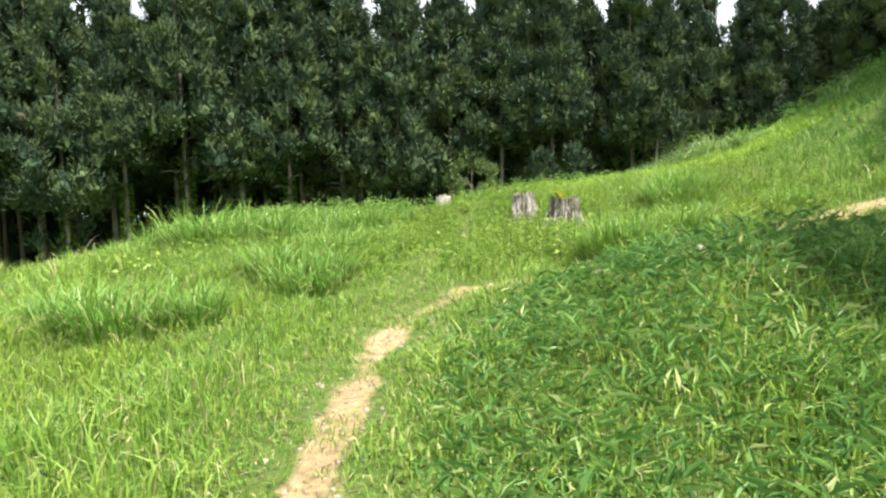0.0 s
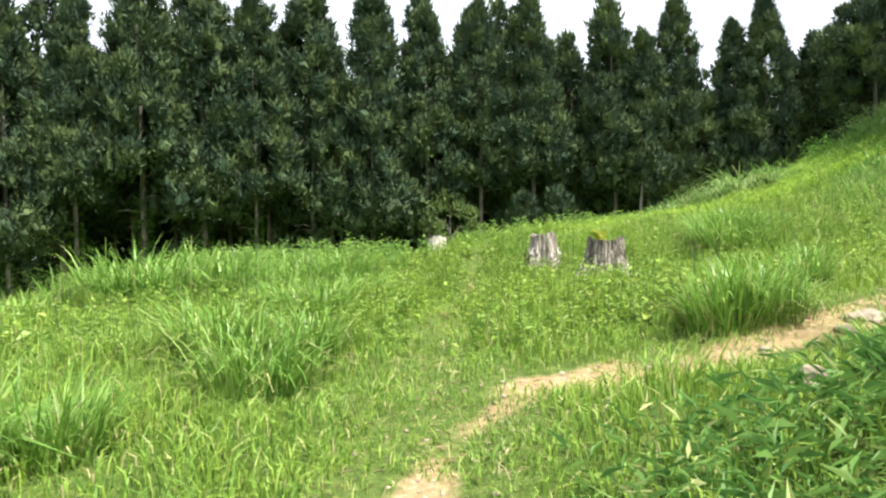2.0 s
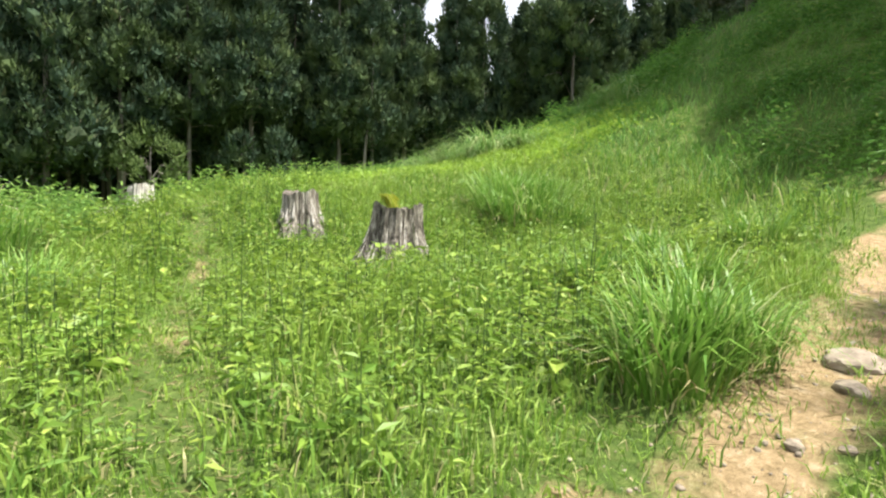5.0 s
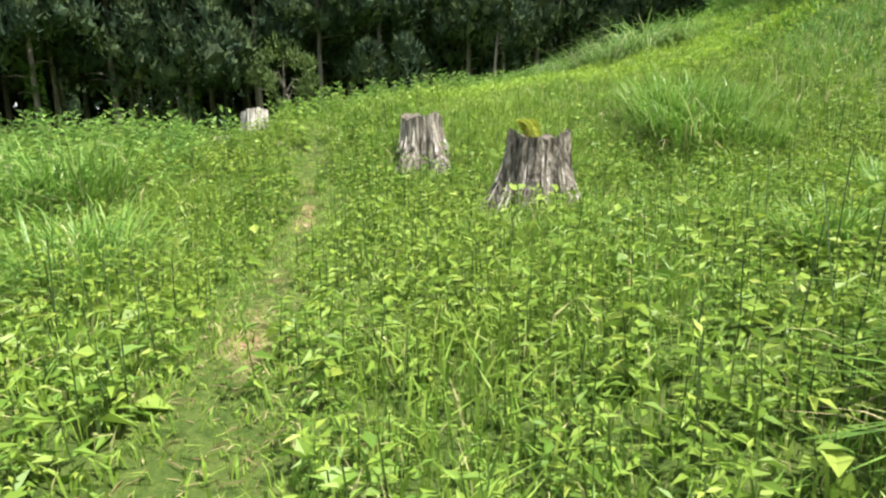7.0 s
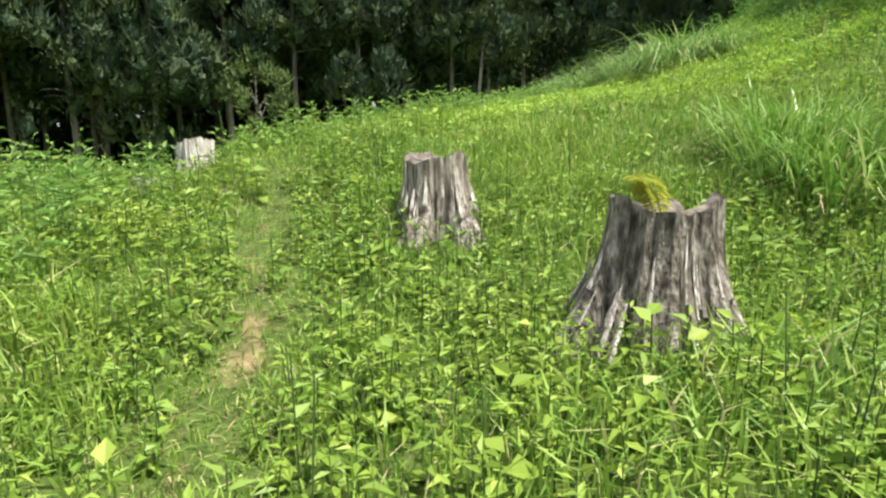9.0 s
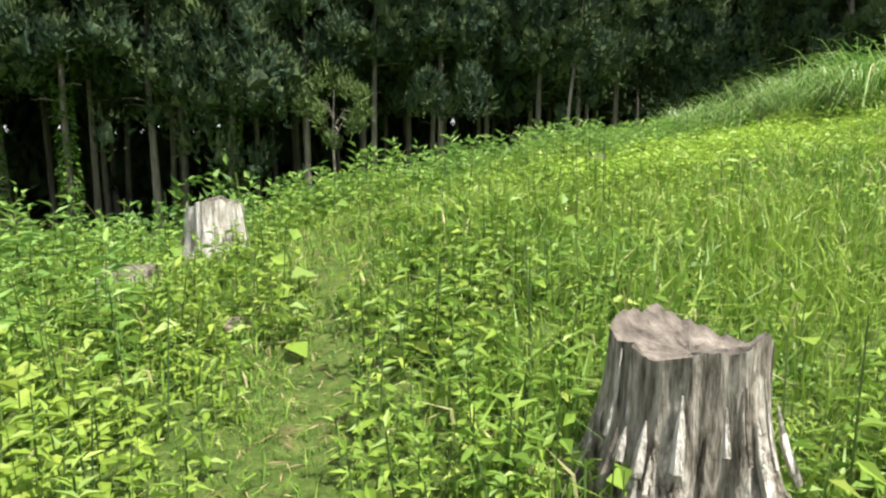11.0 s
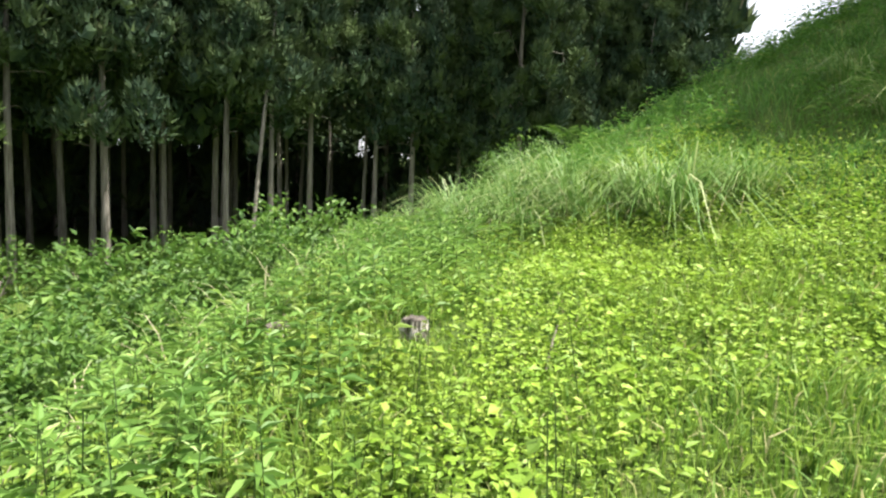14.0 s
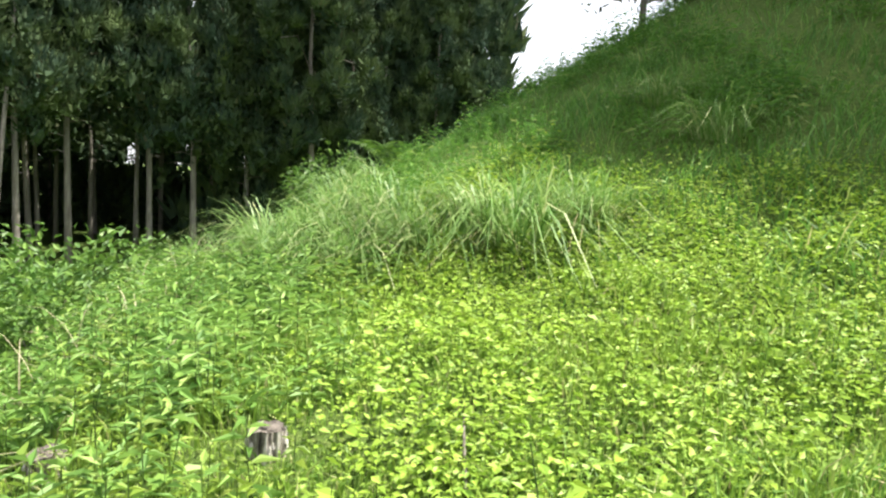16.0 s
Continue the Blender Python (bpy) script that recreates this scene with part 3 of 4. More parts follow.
# dry thatch lying along the worn trail and path
x, y = scatter(110000, -1.0, 7.0, 2.0, 20.5, lambda x, y: np.maximum(np.exp(-(away(x, y, TRAIL) / 0.28) ** 2), 0.35 * np.exp(-((away(x, y, DIRT) - 0.45) / 0.25) ** 2)) * (0.4 + 0.6 * clump(x, y)))
n = len(x)
a = rng.uniform(0, 6.28, n)
ln = rng.uniform(0.03, 0.12, n)
v, f = leaves(np.stack([x, y, height(x, y) + rng.uniform(0.0, 0.025, n)], -1), np.stack([np.cos(a), np.sin(a), rng.uniform(-0.1, 0.25, n)], -1), ln, rng.uniform(0.003, 0.008, n), rng.uniform(0, 0.2, n))
thing("dry_thatch", mesh_of("dry_thatch", v, [f]), THATCH, "dry straw lying along the worn trail", "straw", "stuff")


# short ragged grass creeping over the bare earth
x, y = scatter(130000, -0.8, 7.0, 2.0, 19.0, lambda x, y: np.maximum(np.exp(-((away(x, y, DIRT) - 0.55) / 0.3) ** 2), np.exp(-(away(x, y, DIRT) / 0.6) ** 2) * ss(wave(x, y, 4.3, 9) + 0.5 * wave(x, y, 9.0, 2), 0.0, 0.4) + 0.9 * np.exp(-((away(x, y, TRAIL) - 0.2) / 0.22) ** 2) * (0.3 + 0.7 * ss(wave(x, y, 3.3, 6) + 0.5 * wave(x, y, 7.0, 2), -0.4, 0.3))))
n = len(x)
v, f = blades(x, y, rng.uniform(0.04, 0.14, n), rng.uniform(0.004, 0.009, n), rng.uniform(0.2, 0.8, n), rng.uniform(0.0, 0.6, n))
thing("creeping_grass", mesh_of("creeping_grass", v, [f], False, sward(n, 5)), MEADOW, "short ragged grass creeping over bare earth", "grass", "stuff")


# ---- trees ----
def tube(points, radii, sides=8):
    """A tapered round limb through the points."""
    points = [Vector(p) for p in points]
    v, f = [], []
    for i, (p, r) in enumerate(zip(points, radii)):
        d = (points[min(i + 1, len(points) - 1)] - points[max(i - 1, 0)]).normalized()
        a = d.orthogonal().normalized()
        b = d.cross(a)
        for k in range(sides):
            c = 2 * math.pi * k / sides
            v.append(p + (a * math.cos(c) + b * math.sin(c)) * r)
        if i:
            for k in range(sides):
                o, w = (i - 1) * sides, (k + 1) % sides
                f.append((o + k, o + w, o + sides + w, o + sides + k))
    return np.array([tuple(p) for p in v]), np.array(f)


ICO = [Vector(p).normalized() for p in ((0, 1, 1.618), (0, -1, 1.618), (0, 1, -1.618), (0, -1, -1.618), (1, 1.618, 0), (-1, 1.618, 0), (1, -1.618, 0), (-1, -1.618, 0), (1.618, 0, 1), (-1.618, 0, 1), (1.618, 0, -1), (-1.618, 0, -1))]
ICO_V = np.array([tuple(p) for p in ICO])
ICO_F = np.array([(a, b, c) if ICO[a].cross(ICO[b]).dot(ICO[c]) > 0 else (a, c, b) for a in range(12) for b in range(a + 1, 12) for c in range(b + 1, 12) if (ICO[a] - ICO[b]).length < 1.1 and (ICO[b] - ICO[c]).length < 1.1 and (ICO[a] - ICO[c]).length < 1.1])


def sprays(centres, radius, count, size, inner=0.62, stretch=1.0):
    """Rounded foliage clumps: fine sprays that point outwards and up."""
    k = len(centres)
    d = rng.normal(0, 1, (k * count, 3)) + np.array([0, 0, 0.3])
    d /= np.linalg.norm(d, axis=1, keepdims=True)
    r = np.repeat(radius, count)
    p = np.repeat(centres, count, 0) + d * np.array([1, 1, stretch]) * (r * rng.uniform(inner, 1.0, k * count))[:, None]
    way = d * 0.55 + np.array([0, 0, 0.75]) + rng.normal(0, 0.3, (k * count, 3))
    way /= np.linalg.norm(way, axis=1, keepdims=True)
    side = np.cross(way, d + rng.normal(0, 0.35, (k * count, 3)))
    side /= np.linalg.norm(side, axis=1, keepdims=True) + 1e-9
    ln = size * rng.uniform(0.6, 1.5, k * count)
    # each spray turns its upper face outwards
    side *= np.where((np.cross(side, way) * d).sum(1) < 0, -1.0, 1.0)[:, None]
    v = np.stack([p - side * (ln * 0.27)[:, None], p + side * (ln * 0.27)[:, None], p + way * (ln * 1.5)[:, None]], 1).reshape(-1, 3)
    nrm = d + rng.normal(0, 0.12, d.shape)
    nrm = np.repeat(nrm / np.linalg.norm(nrm, axis=1, keepdims=True), 3, 0)
    f = np.arange(len(v)).reshape(-1, 3)
    return v, f, nrm


def cedar_meshes(tall, bare, wide, clumps, count, size, low=0, limbs=6):
    """Trunk, dead limbs, and crown of a plantation cedar."""
    bend = rng.normal(0, 0.15, (6, 2))
    zs = np.linspace(-0.3, 1, 7) * tall
    pts = [(0, 0, -0.6)] + [(bend[i % 6][0] * z / tall, bend[i % 6][1] * z / tall, z) for i, z in enumerate(zs[1:])]
    rad = [0.0085 * tall * (1.25 if p[2] < 0 else 1) * (1 - 0.93 * max(p[2], 0) / tall) + 0.01 for p in pts]
    tv, tf = tube(pts, rad, 10)
    out = [mesh_of("trunk", tv, [tf], True)]
    t = rng.beta(0.95, 1.2, clumps)
    if low:
        t[:low] = -rng.uniform(0.08, 0.3, low) * bare / (1 - bare) * 1.6
    z = tall * (bare + (1.0 - bare) * t)
    u = np.clip(t, 0, 1)
    prof = wide * ((1 - u) ** 0.85 * 0.95 + 0.07) * (0.6 + 0.4 * ss(u, 0.0, 0.12))
    a = rng.uniform(0, 6.28, clumps)
    rr = prof * np.sqrt(rng.uniform(0.2, 1.0, clumps)) * rng.uniform(0.8, 1.25, clumps)
    c = np.stack([np.cos(a) * rr, np.sin(a) * rr, z - 0.2 * rr], -1)
    size_of = (0.34 + 0.30 * (1 - u)) * rng.uniform(0.7, 1.25, clumps) * wide / 2.6
    v, f, nn = sprays(c, size_of, count, size, 0.42, 1.3)
    # a solid core added inside each clump, so its light and shade hold together
    core = (ICO_V[None] * rng.uniform(0.35, 1.1, (clumps, 12, 1)) * np.array([1, 1, 1.2])) * (0.52 * size_of)[:, None, None] + c[:, None]
    f = np.concatenate([f, (ICO_F[None] + len(v) + 12 * np.arange(clumps)[:, None, None]).reshape(-1, 3)])
    v = np.concatenate([v, core.reshape(-1, 3)])
    nn = np.concatenate([nn, np.tile(ICO_V, (clumps, 1))])
    out.append(mesh_of("crown", v, [f], False, nn))
    for _ in range(limbs):
        z = tall * rng.uniform(bare * 0.6, bare * 1.3)
        a = rng.uniform(0, 6.28)
        ln = rng.uniform(0.6, 1.6)
        v, f = tube([(0, 0, z), (math.cos(a) * ln * 0.6, math.sin(a) * ln * 0.6, z + 0.12), (math.cos(a) * ln, math.sin(a) * ln, z + 0.05)], [0.035, 0.022, 0.008], 5)
        out.append(mesh_of("limb", v, [f], True))
    return out


def cedar(meshes, label):
    ob = new("cedar_tree")
    tagged(ob, label, "tree", "cedars of the plantation")
    thing("trunk", meshes[0], BARK, parent=ob)
    thing("crown", meshes[1], NEEDLE, parent=ob)
    for me in meshes[2:]:
        thing("limb", me, BARK, parent=ob)
    return ob


# front, second, inner and closing trees of the plantation
KINDS = [cedar_meshes(19.2, b, w, int(2.0 * c * CROWN), 95, 0.19, low, 6) for b, w, c, low in ((0.33, 3.0, 120, 3), (0.43, 2.8, 115, 0), (0.31, 3.3, 135, 4), (0.45, 2.8, 115, 2), (0.10, 3.3, 150, 0))]
KINDS += [cedar_meshes(19.2, b, w, int(130 * CROWN), 36, 0.28, 0, 4) for b, w in ((0.34, 3.0), (0.38, 2.9))]
KINDS += [cedar_meshes(18, 0.42, 2.7, int(50 * CROWN), 34, 0.7, 0, 0), cedar_meshes(15, 0.03, 3.0, int(70 * CROWN), 34, 0.8, 0, 0)]
LABELS = ["tall cedar at the forest edge with bare grey trunk"] * 4 + ["cedar with green foliage down to the bank"] + ["tall cedar behind the forest edge, dark crown"] * 2 + ["dark cedar deep inside the plantation", "low-branched dark cedar closing the plantation"]


DEEP = 1.4


def front(x):
    return 45.5 - 0.55 * np.maximum(x - 19, 0) - 0.45 * np.maximum(-6 - x, 0)


made = {}


def stand(x, y):
    """A place in the plantation, laid out from the top of the trail."""
    return 1.3 + DEEP * (x - 1.3), 17.2 + DEEP * (y - 17.2)


def plant_cedar(x, y, k, s=None, lean=0.012):
    s = DEEP * (rng.uniform(0.85, 1.12) if s is None else s)
    x, y = stand(x, y)
    if k not in made:
        made[k] = ob = cedar(KINDS[k], LABELS[k])
    else:
        ob = copy_thing(made[k], Matrix())
    ob.matrix_basis = Matrix.Translation((x, y, float(height(x, y)) - 0.1)) @ Euler((rng.normal(0, lean), rng.normal(0, lean), rng.uniform(0, 6.28))).to_matrix().to_4x4() @ Matrix.Scale(s, 4)
    return ob


lobed = plant_cedar(4.7, 46.0, 1, 1.0)
for x, y, k, s in ((9.4, 46.2, 1, 0.95), (11.0, 45.3, 3, 0.84), (13.3, 46.4, 1, 0.92), (16.2, 45.6, 3, 0.8), (17.9, 45.0, 0, 0.86)):
    plant_cedar(x, y, k, s)
ivied = []
for x in (1.6, -1.4, -4.6, -7.9, -10.5, -13.2, -15.6, -18.4, -21.2, -24.4, -27.6, -31.0, -34.5, -38.0, -42.0):
    o = plant_cedar(x, float(front(x)) + rng.uniform(-0.8, 0.8), int(rng.integers(0, 4)))
    if x in (-4.6, -10.5, -13.2, -15.6, -18.4, -21.2, -24.4):
        ivied.append(o)
for x, dy in ((20.6, 0.2), (22.7, 0.8), (24.6, -0.3), (26.6, 0.5), (28.4, -0.2), (30.2, 0.3), (31.6, 1.2)):
    plant_cedar(x, float(front(x)) + dy, 4 if x > 23 else 2, rng.uniform(0.68, 0.82))
for row in range(1, 7):
    k0 = {1: (5, 6), 2: (5, 7), 3: (7, 7), 4: (7, 7), 5: (8, 8), 6: (8, 8)}[row]
    x = -44 + rng.uniform(0, 2)
    while x < (33 - 0.4 * row if row < 5 else 40):
        y = float(front(x)) + 3.2 * row + rng.uniform(-1.1, 1.1)
        plant_cedar(x, y, int(k0[rng.integers(0, 2)]), rng.uniform(0.88, 1.1) * (1 - 0.24 * float(ss(x, 7, 18))))
        x += rng.uniform(2.2, 3.9) if row < 5 else rng.uniform(2.6, 3.6)
for x, y in ((24.5, 45.5), (27.0, 44.0), (29.5, 42.5), (32.0, 41.5), (34.0, 40.5), (22.0, 47.0)):
    plant_cedar(x, y, 8)
for x, y in ((54.0, 50.0), (57.5, 50.0), (60.0, 54.0)):
    plant_cedar(x, y, 7, 0.7)

# low foliage lobes on one trunk at the forest edge
lobed.rotation_euler = (0, 0, 0)
gz = float(height(*stand(4.7, 46.0))) / DEEP + 0.35
v, f, nn = sprays(np.array([(-0.8, -2.2, 4.3 - gz), (1.3, -2.2, 3.8 - gz), (-0.1, -2.0, 3.5 - gz), (1.0, -2.4, 4.7 - gz), (-1.2, -1.8, 3.6 - gz)]), np.array([0.8, 0.95, 0.6, 0.6, 0.6]), 260, 0.2)
thing("low_branch", mesh_of("low_branch", v, [f], False, nn), NEEDLE, "lighter green low cedar foliage", parent=lobed)

# ivy round some trunks
n = 900
t, a = rng.uniform(0, 1, n) ** 1.2, rng.uniform(0, 6.28, n)
r = 0.24 + 0.14 * rng.uniform(0, 1, n) * (1 - t)
v, f = leaves(np.stack([np.cos(a) * r, np.sin(a) * r, t * 7.0], -1), np.stack([np.cos(a), np.sin(a), rng.uniform(-0.9, 0.2, n)], -1), rng.uniform(0.15, 0.32, n), rng.uniform(0.12, 0.24, n), rng.uniform(0, 0.3, n))
IVY = mesh_of("ivy", v, [f])
for o in ivied:
    tagged(o, "cedar with ivy climbing its lower trunk")
    thing("ivy", IVY, BROADLEAF, "dark green ivy leaves", parent=o)

# a thin leaning dead pole among the trunks
v, f = tube([(*stand(9.6, 43.9), -4.4), (*stand(10.3, 44.2), 4.9), (*stand(10.9, 44.4), 11.9)], [0.14, 0.11, 0.07], 8)
thing("leaning_pole_tree", mesh_of("leaning_pole_tree", v, [f], True), BARK, "thin dead grey trunk leaning among the cedars", "dead tree")


def broadleaf(x, y, tall, wide, lowest, seed, label, clumps=110, count=60, leaf=0.42, foliage=BROADLEAF, thick=1.0):
    """A spreading tree: trunk, limbs and a loose crown of leaf clumps."""
    rnd = np.random.default_rng(seed)
    ob = new("broadleaf_tree")
    tagged(ob, label, "tree", "trees on the hill")
    v, f = tube([(0, 0, -0.5), (0.1, 0, tall * 0.25), (-0.1, 0.15, tall * 0.55), (0.05, 0.1, tall * 0.85)], [0.24 * thick, 0.19 * thick, 0.13 * thick, 0.04], 10)
    thing("trunk", mesh_of("trunk", v, [f], True), BARK, parent=ob)
    for i in range(8):
        a, z = i * 0.785 + rnd.uniform(-0.3, 0.3), tall * rnd.uniform(lowest, 0.75)
        ln = wide * rnd.uniform(0.6, 0.95)
        v, f = tube([(0, 0, z), (math.cos(a) * ln * 0.5, math.sin(a) * ln * 0.5, z + 0.10 * tall), (math.cos(a) * ln, math.sin(a) * ln, z + 0.08 * tall)], [0.09, 0.06, 0.02], 6)
        thing("limb", mesh_of("limb", v, [f], True), BARK, parent=ob)
    d = rnd.normal(0, 1, (clumps, 3))
    d /= np.linalg.norm(d, axis=1, keepdims=True)
    c = d * (rnd.uniform(0.3, 1.0, clumps) ** 0.5)[:, None] * np.array([wide, wide, tall * (1 - lowest) * 0.5]) + np.array([0, 0, tall * (0.5 + lowest * 0.5)])
    v, f, nn = sprays(c, rnd.uniform(0.4, 0.95, clumps), count, leaf)
    thing("crown", mesh_of("crown", v, [f], False, nn), foliage, parent=ob)
    ob.matrix_basis = pose(x, y, float(height(x, y)))


HILL = "dark green broadleaf tree shading the grassy bank"
for i, (x, y, t, w, lo) in enumerate(((10.6, 3.8, 12, 3.0, 0.45), (17.5, 6.0, 11, 4.0, 0.4), (18.2, 11.0, 11, 4.0, 0.45), (19.2, 15.3, 11, 4.0, 0.45), (19.6, 17.9, 10.5, 4.2, 0.4), (23.0, 19.6, 11.5, 4.2, 0.35), (22.0, 21.6, 10.5, 3.8, 0.45), (21.5, 18.0, 12, 4.5, 0.35), (21.5, 12.0, 12, 4.5, 0.35), (24.0, 22.0, 11, 4.5, 0.3), (26.5, 27.0, 10, 4.0, 0.2))):
    broadleaf(x, y, t, w, lo, 40 + i, HILL)


broadleaf(21.6, 27.0, 8.5, 3.4, 0.04, 63, "dark-leaved cherry tree drooping over the bank top", 120, 90, 0.2, CHERRY, 0.45)
broadleaf(*stand(21.5, 41.5), 21.5, 4.0, 0.25, 91, "tall dark broad-crowned tree at the forest edge", 130, 220, 0.26, NEEDLE, 0.9)
broadleaf(*stand(-0.1, 43.4), 10.5, 1.9, 0.5, 77, "slender light green tree before the cedars", 17, 100, 0.2, YOUNG, 0.5)


# ---- shrubs at the foot of the slope ----
def shrub_mesh(seed, wide, tall, count, leaf):
    rnd = np.random.default_rng(seed)
    d = rnd.normal(0, 1, (count, 3))
    d[:, 2] = np.abs(d[:, 2])
    d /= np.linalg.norm(d, axis=1, keepdims=True)
    lob = 1 + 0.25 * np.sin(3 * np.arctan2(d[:, 1], d[:, 0]) + seed) + 0.15 * np.sin(7 * d[:, 2] + seed)
    p = d * (lob * rnd.uniform(0.55, 1.0, count) ** 0.6)[:, None] * np.array([wide, wide, tall])
    ln = leaf * rnd.uniform(0.6, 1.4, count)
    v, f = leaves(p, d * np.array([1, 1, 0.4]) + rnd.normal(0, 0.4, (count, 3)), ln, ln * 0.5, rnd.uniform(0, 0.5, count))
    stems = [tube([(0, 0, -0.2), (q[0] * 0.4, q[1] * 0.4, q[2] * 0.6), (q[0] * 0.8, q[1] * 0.8, q[2] * 0.9)], [0.02, 0.014, 0.006], 5) for q in p[:7]]
    return mesh_of("foliage", v, [f]), [mesh_of("stem", a, [b], True) for a, b in stems]


SHRUBS = [shrub_mesh(3, 0.9, 0.9, 2000, 0.085), shrub_mesh(5, 0.7, 1.1, 1700, 0.08)]
made_shrubs = {}


def shrub(x, y, k, s, sink=0.0):
    if k not in made_shrubs:
        ob = new("shrub")
        tagged(ob, "leafy green shrub at the forest edge", "shrub", "shrubs below the slope")
        thing("foliage", SHRUBS[k][0], SHRUB, parent=ob)
        for me in SHRUBS[k][1]:
            thing("stem", me, BARK, parent=ob)
        made_shrubs[k] = ob
    else:
        ob = copy_thing(made_shrubs[k], Matrix())
    ob.matrix_basis = Matrix.Translation((x, y, float(height(x, y)) - sink)) @ Euler((0, 0, rng.uniform(0, 6.28))).to_matrix().to_4x4() @ Matrix.Scale(s, 4)


for x, y, k, s in ((-0.7, 21.8, 1, 0.8), (-1.8, 22.2, 0, 0.95), (0.7, 22.9, 0, 0.85), (1.7, 23.9, 1, 0.95), (2.9, 25.2, 0, 0.95), (-2.9, 21.6, 1, 0.8), (4.4, 25.9, 1, 0.9), (-4.2, 22.6, 0, 1.0), (0.2, 23.6, 0, 1.15), (-0.9, 23.8, 0, 1.2), (1.1, 24.4, 1, 1.05), (0.3, 25.2, 0, 1.5), (-2.1, 23.8, 1, 1.2), (2.0, 25.6, 0, 1.15), (3.1, 26.8, 0, 1.05), (1.4, 26.6, 0, 1.55), (2.6, 27.6, 1, 1.6), (-1.2, 25.6, 1, 1.9), (4.3, 27.0, 0, 1.2), (5.2, 27.8, 1, 1.15), (6.1, 28.6, 0, 1.25), (3.8, 28.2, 0, 1.5),
                   (7.2, 29.2, 0, 0.8), (5.2, 29.4, 0, 1.0), (8.6, 30.0, 0, 0.9), (12.4, 30.2, 1, 1.1), (13.4, 31.0, 0, 1.1), (-3.4, 23.2, 0, 1.0), (-5.0, 22.6, 1, 1.1), (-0.4, 42.0, 0, 1.6), (1.0, 43.0, 1, 2.0), (3.6, 43.2, 0, 1.7), (6.6, 43.5, 1, 1.8), (-3.4, 41.5, 1, 1.6), (9.0, 42.0, 0, 1.5), (14.5, 42.0, 1, 1.6)):
    shrub(*(stand(x, y) if y > 40 else (x, y)), k, s * (DEEP if y > 40 else 1.3 if y > 22.5 else 1))


# ---- stumps ----
def stump_meshes(r, h, flare, notch, seed, lean=0.0):
    """A cut stump: fluted sides that flare to the roots, a broken top edge with splinters."""
    rnd = np.random.default_rng(seed)
    n, rings = 56, 12
    ph = rnd.uniform(0, 6.28, 6)
    a = np.linspace(0, 2 * np.pi, n, endpoint=False)
    flute = 0.05 * np.sin(5 * a + ph[0]) + 0.04 * np.sin(9 * a + ph[1]) + 0.025 * np.sin(17 * a + ph[2]) + 0.032 * rnd.normal(0, 1, n)
    topz = h * (1 + 0.05 * np.sin(2 * a + ph[3]) + 0.02 * np.sin(7 * a + ph[5]) + 0.012 * rnd.normal(0, 1, n)) - notch * h * np.exp(-((np.angle(np.exp(1j * (a - ph[4]))) / 0.35) ** 2))
    v = []
    for i in range(rings):
        t = i / (rings - 1)
        rad = r * (1 + flare * (1 - t) ** 2.2 * (1 + 0.8 * np.sin(5 * a + ph[0])) + flute * (1.3 - 0.5 * t))
        v.append(np.stack([np.cos(a) * rad + lean * t, np.sin(a) * rad, -0.15 + (topz + 0.15) * t], -1))
    ids = np.arange(rings * n).reshape(rings, n)
    nxt = np.roll(ids, -1, 1)
    side = np.stack([ids[:-1], nxt[:-1], nxt[1:], ids[1:]], -1).reshape(-1, 4)
    body = mesh_of("body", np.concatenate(v), [side], False)
    rim, tv = v[-1] - np.array([lean, 0, 0]), []
    for k in (1.0, 0.82, 0.55, 0.28):
        zz = rim[:, 2] * k + (1 - k) * h * 0.93 - 0.06 * h * (k < 0.9) + 0.004 * rnd.normal(0, 1, n)
        tv.append(np.stack([rim[:, 0] * k + lean, rim[:, 1] * k, zz if k < 1 else rim[:, 2] - 0.002], -1))
    tv.append(np.array([[lean, 0, h * 0.88]]))
    ids = np.arange(4 * n).reshape(4, n)
    nxt = np.roll(ids, -1, 1)
    q = np.stack([ids[:-1], nxt[:-1], nxt[1:], ids[1:]], -1).reshape(-1, 4)
    c = np.stack([ids[3], nxt[3], np.full(n, 4 * n)], -1)
    return body, mesh_of("cut_top", np.concatenate(tv), [q, c])


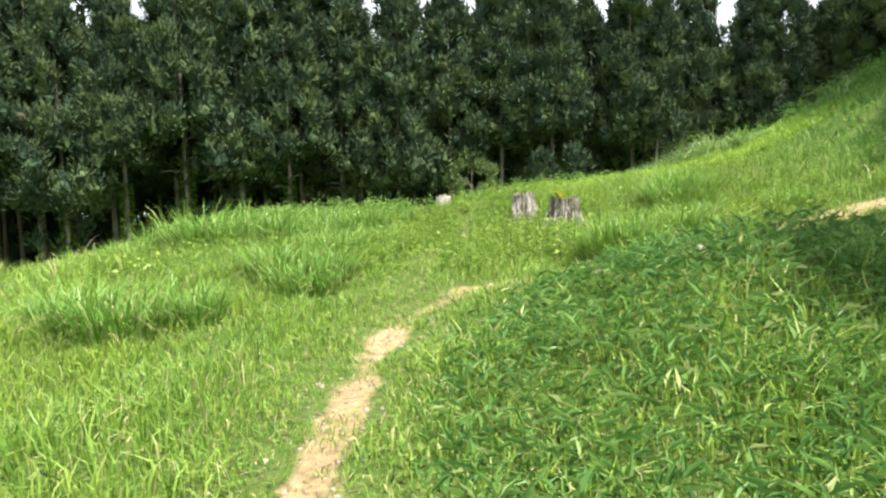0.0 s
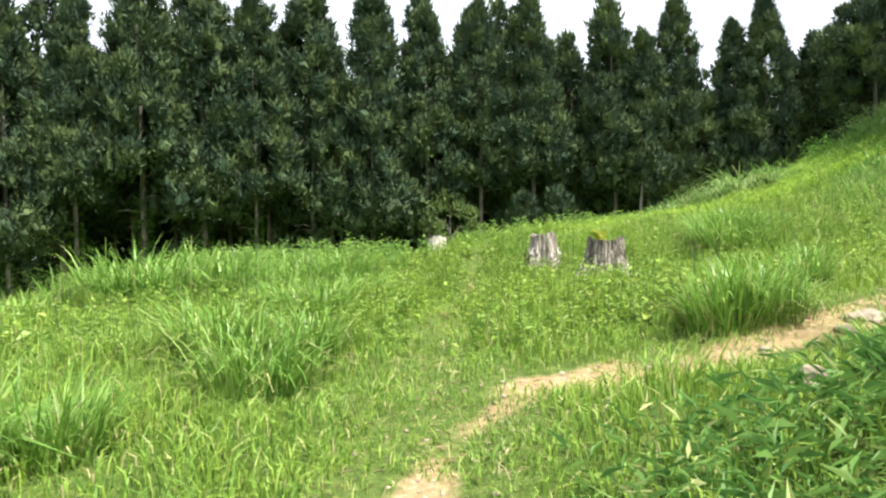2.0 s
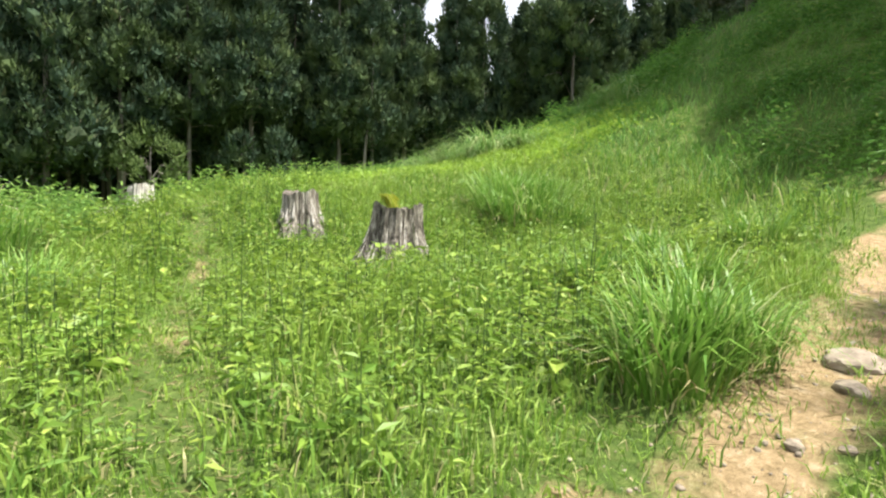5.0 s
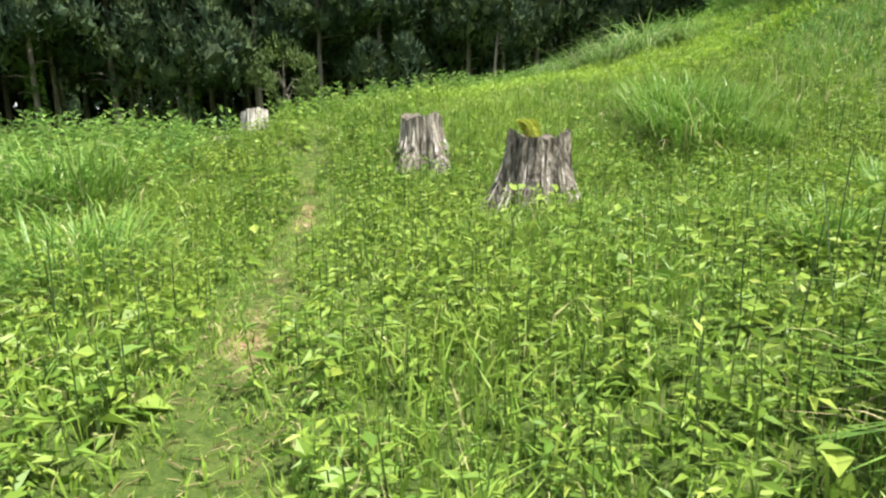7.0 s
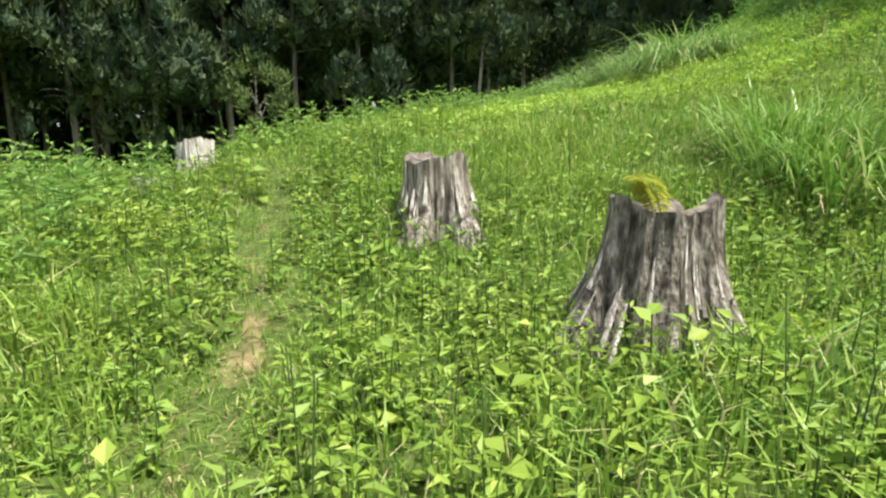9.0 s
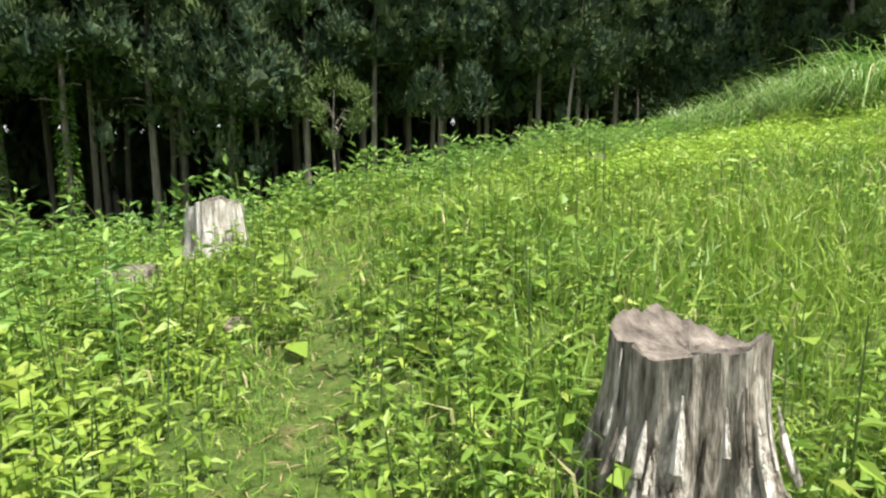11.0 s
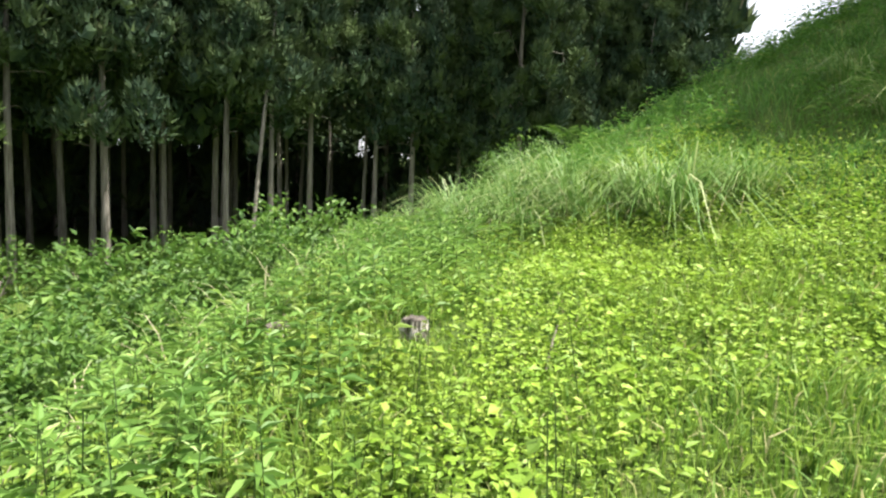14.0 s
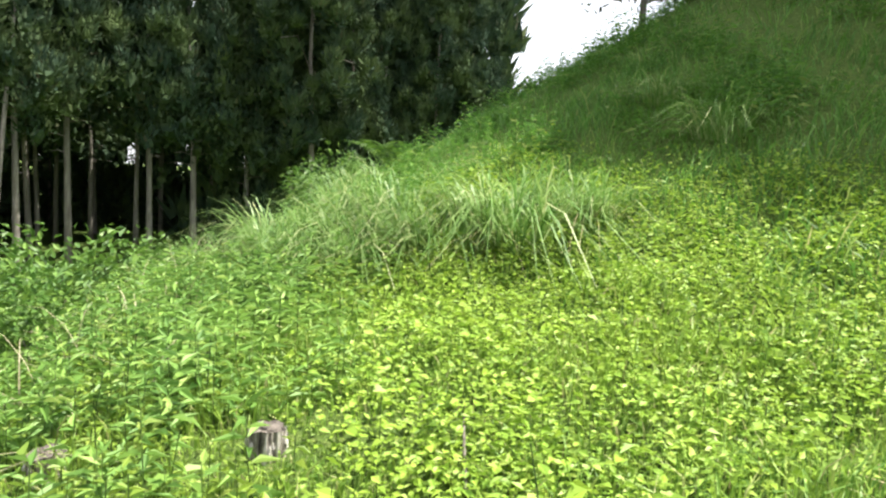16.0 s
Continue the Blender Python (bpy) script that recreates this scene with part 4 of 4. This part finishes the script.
def stump(x, y, r, h, flare, notch, seed, label, turn=0, wood=STUMPWOOD, lean=0.0):
    ob = new("tree_stump")
    tagged(ob, label, "tree stump", "stumps in the grass")
    body, top = stump_meshes(r, h, flare, notch, seed, lean)
    thing("body", body, wood, parent=ob)
    thing("cut_top", top, CUTWOOD, parent=ob)
    # pale split slivers standing off the sides, and roots that run out from the foot
    rnd = np.random.default_rng(seed + 50)
    for _ in range(int(34 * r / 0.25)):
        a, z0, ln, w = rnd.uniform(0, 6.28), h * rnd.uniform(-0.05, 0.5), h * rnd.uniform(0.15, 0.5), rnd.uniform(0.006, 0.02)
        pts = []
        for z in (z0, z0 + ln * 0.5, z0 + ln):
            q = r * (1 + flare * (1 - max(z, 0) / h) ** 2.2 * 1.15 + 0.06)
            pts.append((math.cos(a) * q + lean * z / h, math.sin(a) * q, z))
        sv, sf = tube(pts, [w, w * 0.8, 0.002], 4)
        thing("sliver", mesh_of("sliver", sv, [sf]), BLEACHED if rnd.uniform() < 0.8 else CUTWOOD, parent=ob)
    for a in rnd.uniform(0, 6.28, 5 if r > 0.2 else 0):
        c, d = math.cos(a), math.sin(a)
        sv, sf = tube([(c * r * 0.8, d * r * 0.8, h * 0.42), (c * r * 1.35, d * r * 1.35, h * 0.16), (c * r * 2.1, d * r * 2.1, -0.1)], [r * 0.18, r * 0.2, r * 0.12], 9)
        thing("root", mesh_of("root", sv, [sf]), wood, parent=ob)
    ob.matrix_basis = pose(x, y, float(height(x, y)), 0, 0, turn)
    return ob


GREY = "grey weathered tree stump with flat sawn top"
stump(2.16, 15.62, 0.225, 0.54, 0.6, 0.06, 3, GREY)
stump(2.80, 13.72, 0.255, 0.74, 0.95, 0.22, 5, "large rotting grey stump with ragged notched top", 0, ROTTEN, 0.07)
stump(0.12, 18.60, 0.19, 0.45, 0.40, 0.30, 8, "pale bleached stump with split broken top", 200, BLEACHED)
stump(3.95, 21.6, 0.095, 0.16, 0.15, 0.05, 11, "small grey stump sunk in green weeds")
stump(-0.28, 18.0, 0.17, 0.20, 0.3, 0.1, 13, "low brown stump almost lost in herbs")
stump(3.2, 22.5, 0.09, 0.15, 0.2, 0.2, 15, "small bleached stump among tall weeds")


# ---- young fern on the large stump, and one beside it ----
def fern(x, y, z, fronds, length, mat, label, lean=0.6, toward=None):
    ob = new("fern")
    tagged(ob, label, "fern", "ferns by the stumps")
    for i in range(fronds):
        a = i * 2 * math.pi / fronds + rng.uniform(-0.3, 0.3)
        if toward is not None:
            a = toward + (i - fronds / 2) * 0.5
        k = 22
        t = np.repeat(np.linspace(0.12, 1, k), 2)
        s = np.tile([1.0, -1.0], k)
        out = np.array([math.cos(a), math.sin(a), 0])
        side = np.array([-math.sin(a), math.cos(a), 0])
        p = out * (length * lean * t ** 1.3)[:, None] + np.array([0, 0, 1.0]) * (length * (t - 0.55 * t ** 2.4))[:, None]
        w = length * 0.24 * np.sin(np.pi * (0.12 + 0.86 * t)) + 0.01
        v, f = leaves(p, side[None] * s[:, None] + out[None] * 0.35 + np.array([0, 0, -0.1]), w, w * 0.15, np.full(2 * k, 0.15))
        thing("frond", mesh_of("frond", v, [f]), mat, parent=ob)
    ob.matrix_basis = pose(x, y, z)


fern(2.82, 13.66, float(height(2.86, 13.72)) + 0.64, 5, 0.46, FROND, "yellow-green fern growing from the stump top", 0.38, 2.9)
fern(3.35, 13.35, float(height(3.35, 13.35)), 6, 0.38, YELLOW, "light green fern beside the large stump")
fern(12.2, 28.3, float(height(12.2, 28.3)) + 0.2, 8, 1.3, BROADLEAF, "large dark fern at the forest edge", 0.9)


# ---- stones and sticks ----
def stone(x, y, r, flat, seed, label, sink=0.4):
    bm = bmesh.new()
    bmesh.ops.create_icosphere(bm, subdivisions=3, radius=1.0)
    for q in bm.verts:
        d = 1 + 0.28 * noise.noise(q.co * 1.3 + Vector((seed, 0, 0))) + 0.10 * noise.noise(q.co * 4 + Vector((0, seed, 0)))
        q.co = Vector((q.co.x * r * d, q.co.y * r * 0.75 * d, max(q.co.z, -0.7) * r * flat * d))
    me = bpy.data.meshes.new("stone")
    bm.to_mesh(me)
    bm.free()
    ob = thing("stone", me, STONE, label, "stone", "", "stones by the path")
    ob.matrix_basis = pose(x, y, float(height(x, y)) + r * flat * (0.5 - sink), 0, 0, seed * 40)


stone(4.05, 9.25, 0.20, 0.34, 1, "pale rock half buried at the path")
stone(2.6, 7.2, 0.15, 0.7, 9, "whitish rock exposed beneath dwarf bamboo", 0.1)
stone(3.75, 9.05, 0.10, 0.5, 2, "small pale stone on bare earth")
stone(2.4, 8.46, 0.07, 0.6, 3, "small pale stone on bare earth")
stone(2.62, 8.36, 0.05, 0.6, 4, "small pale stone on bare earth")
for i, (x, y, r) in enumerate(((3.0, 8.75, 0.05), (3.15, 8.62, 0.04), (1.9, 8.3, 0.045), (2.15, 8.75, 0.035), (2.75, 8.1, 0.06), (3.5, 8.6, 0.05), (1.5, 8.55, 0.03), (0.75, 6.6, 0.03))):
    stone(x, y, r, 0.55, 20 + i, "small pale stone on bare earth")
stone(0.55, 17.0, 0.07, 0.7, 5, "grey stone among herbs beside the trail")
stone(5.72, 18.8, 0.09, 0.7, 6, "grey stone lying in the vines")
stone(1.05, 13.9, 0.05, 0.5, 7, "small pale stone on the trail")
x, y = scatter(14000, -0.5, 7.0, 2.5, 10.5, lambda x, y: np.exp(-(away(x, y, DIRT) / 0.4) ** 2) * 0.8)
n = len(x)
lumps = ICO_V[None] * (0.003 + 0.022 * rng.uniform(0, 1, n) ** 4)[:, None, None] * rng.uniform(0.6, 1.3, (n, 12, 1)) * np.array([1, 1, 0.7]) + np.stack([x, y, height(x, y) + 0.002], -1)[:, None]
thing("gravel", mesh_of("gravel", lumps.reshape(-1, 3), [(ICO_F[None] + 12 * np.arange(n)[:, None, None]).reshape(-1, 3)], True), STONE, "loose gravel and clods on the earth path", "gravel", "stuff")


def stick(points, r, label):
    v, f = tube([(x, y, float(height(x, y)) + h) for x, y, h in points], [r, r * 0.8, r * 0.5], 6)
    thing("dead_stick", mesh_of("dead_stick", v, [f], True), CUTWOOD, label, "stick")


stick([(4.35, 20.55, 0.05), (4.55, 20.72, 0.16), (4.72, 20.85, 0.22)], 0.012, "bare grey stick lying across the weeds")


# ---- dry seed heads along the crest ----
x, y = scatter(2600, -7.0, 9.0, 13.0, 30.0, lambda x, y: np.maximum(np.exp(-((edge_line(x, y) - 0.3) / 0.9) ** 2), 0.9 * np.exp(-((y - 14.9 - 0.3 * x) / 1.1) ** 2) * ss(-x, 0.5, 2.0)) * ss(np.hypot(x - 1.6, y - 18), 2.4, 4.2))
n = len(x)
z = height(x, y)
v, f = strips(np.stack([x, y, z], -1), rng.uniform(0, 6.28, n), rng.uniform(0.65, 1.1, n), np.full(n, 0.010), np.radians(rng.uniform(72, 88, n)), rng.uniform(0.4, 1.3, n))
v2, f2 = strips(np.stack([x, y, z], -1), rng.uniform(0, 6.28, n), rng.uniform(0.5, 0.85, n), np.full(n, 0.008), np.radians(rng.uniform(65, 88, n)), rng.uniform(0.6, 1.4, n))
v, f = join((v, f), (v2, f2))
thing("seed_grass", mesh_of("seed_grass", v, [f]), SEED, "dry arching grass stems along the crest", "grass", "stuff")
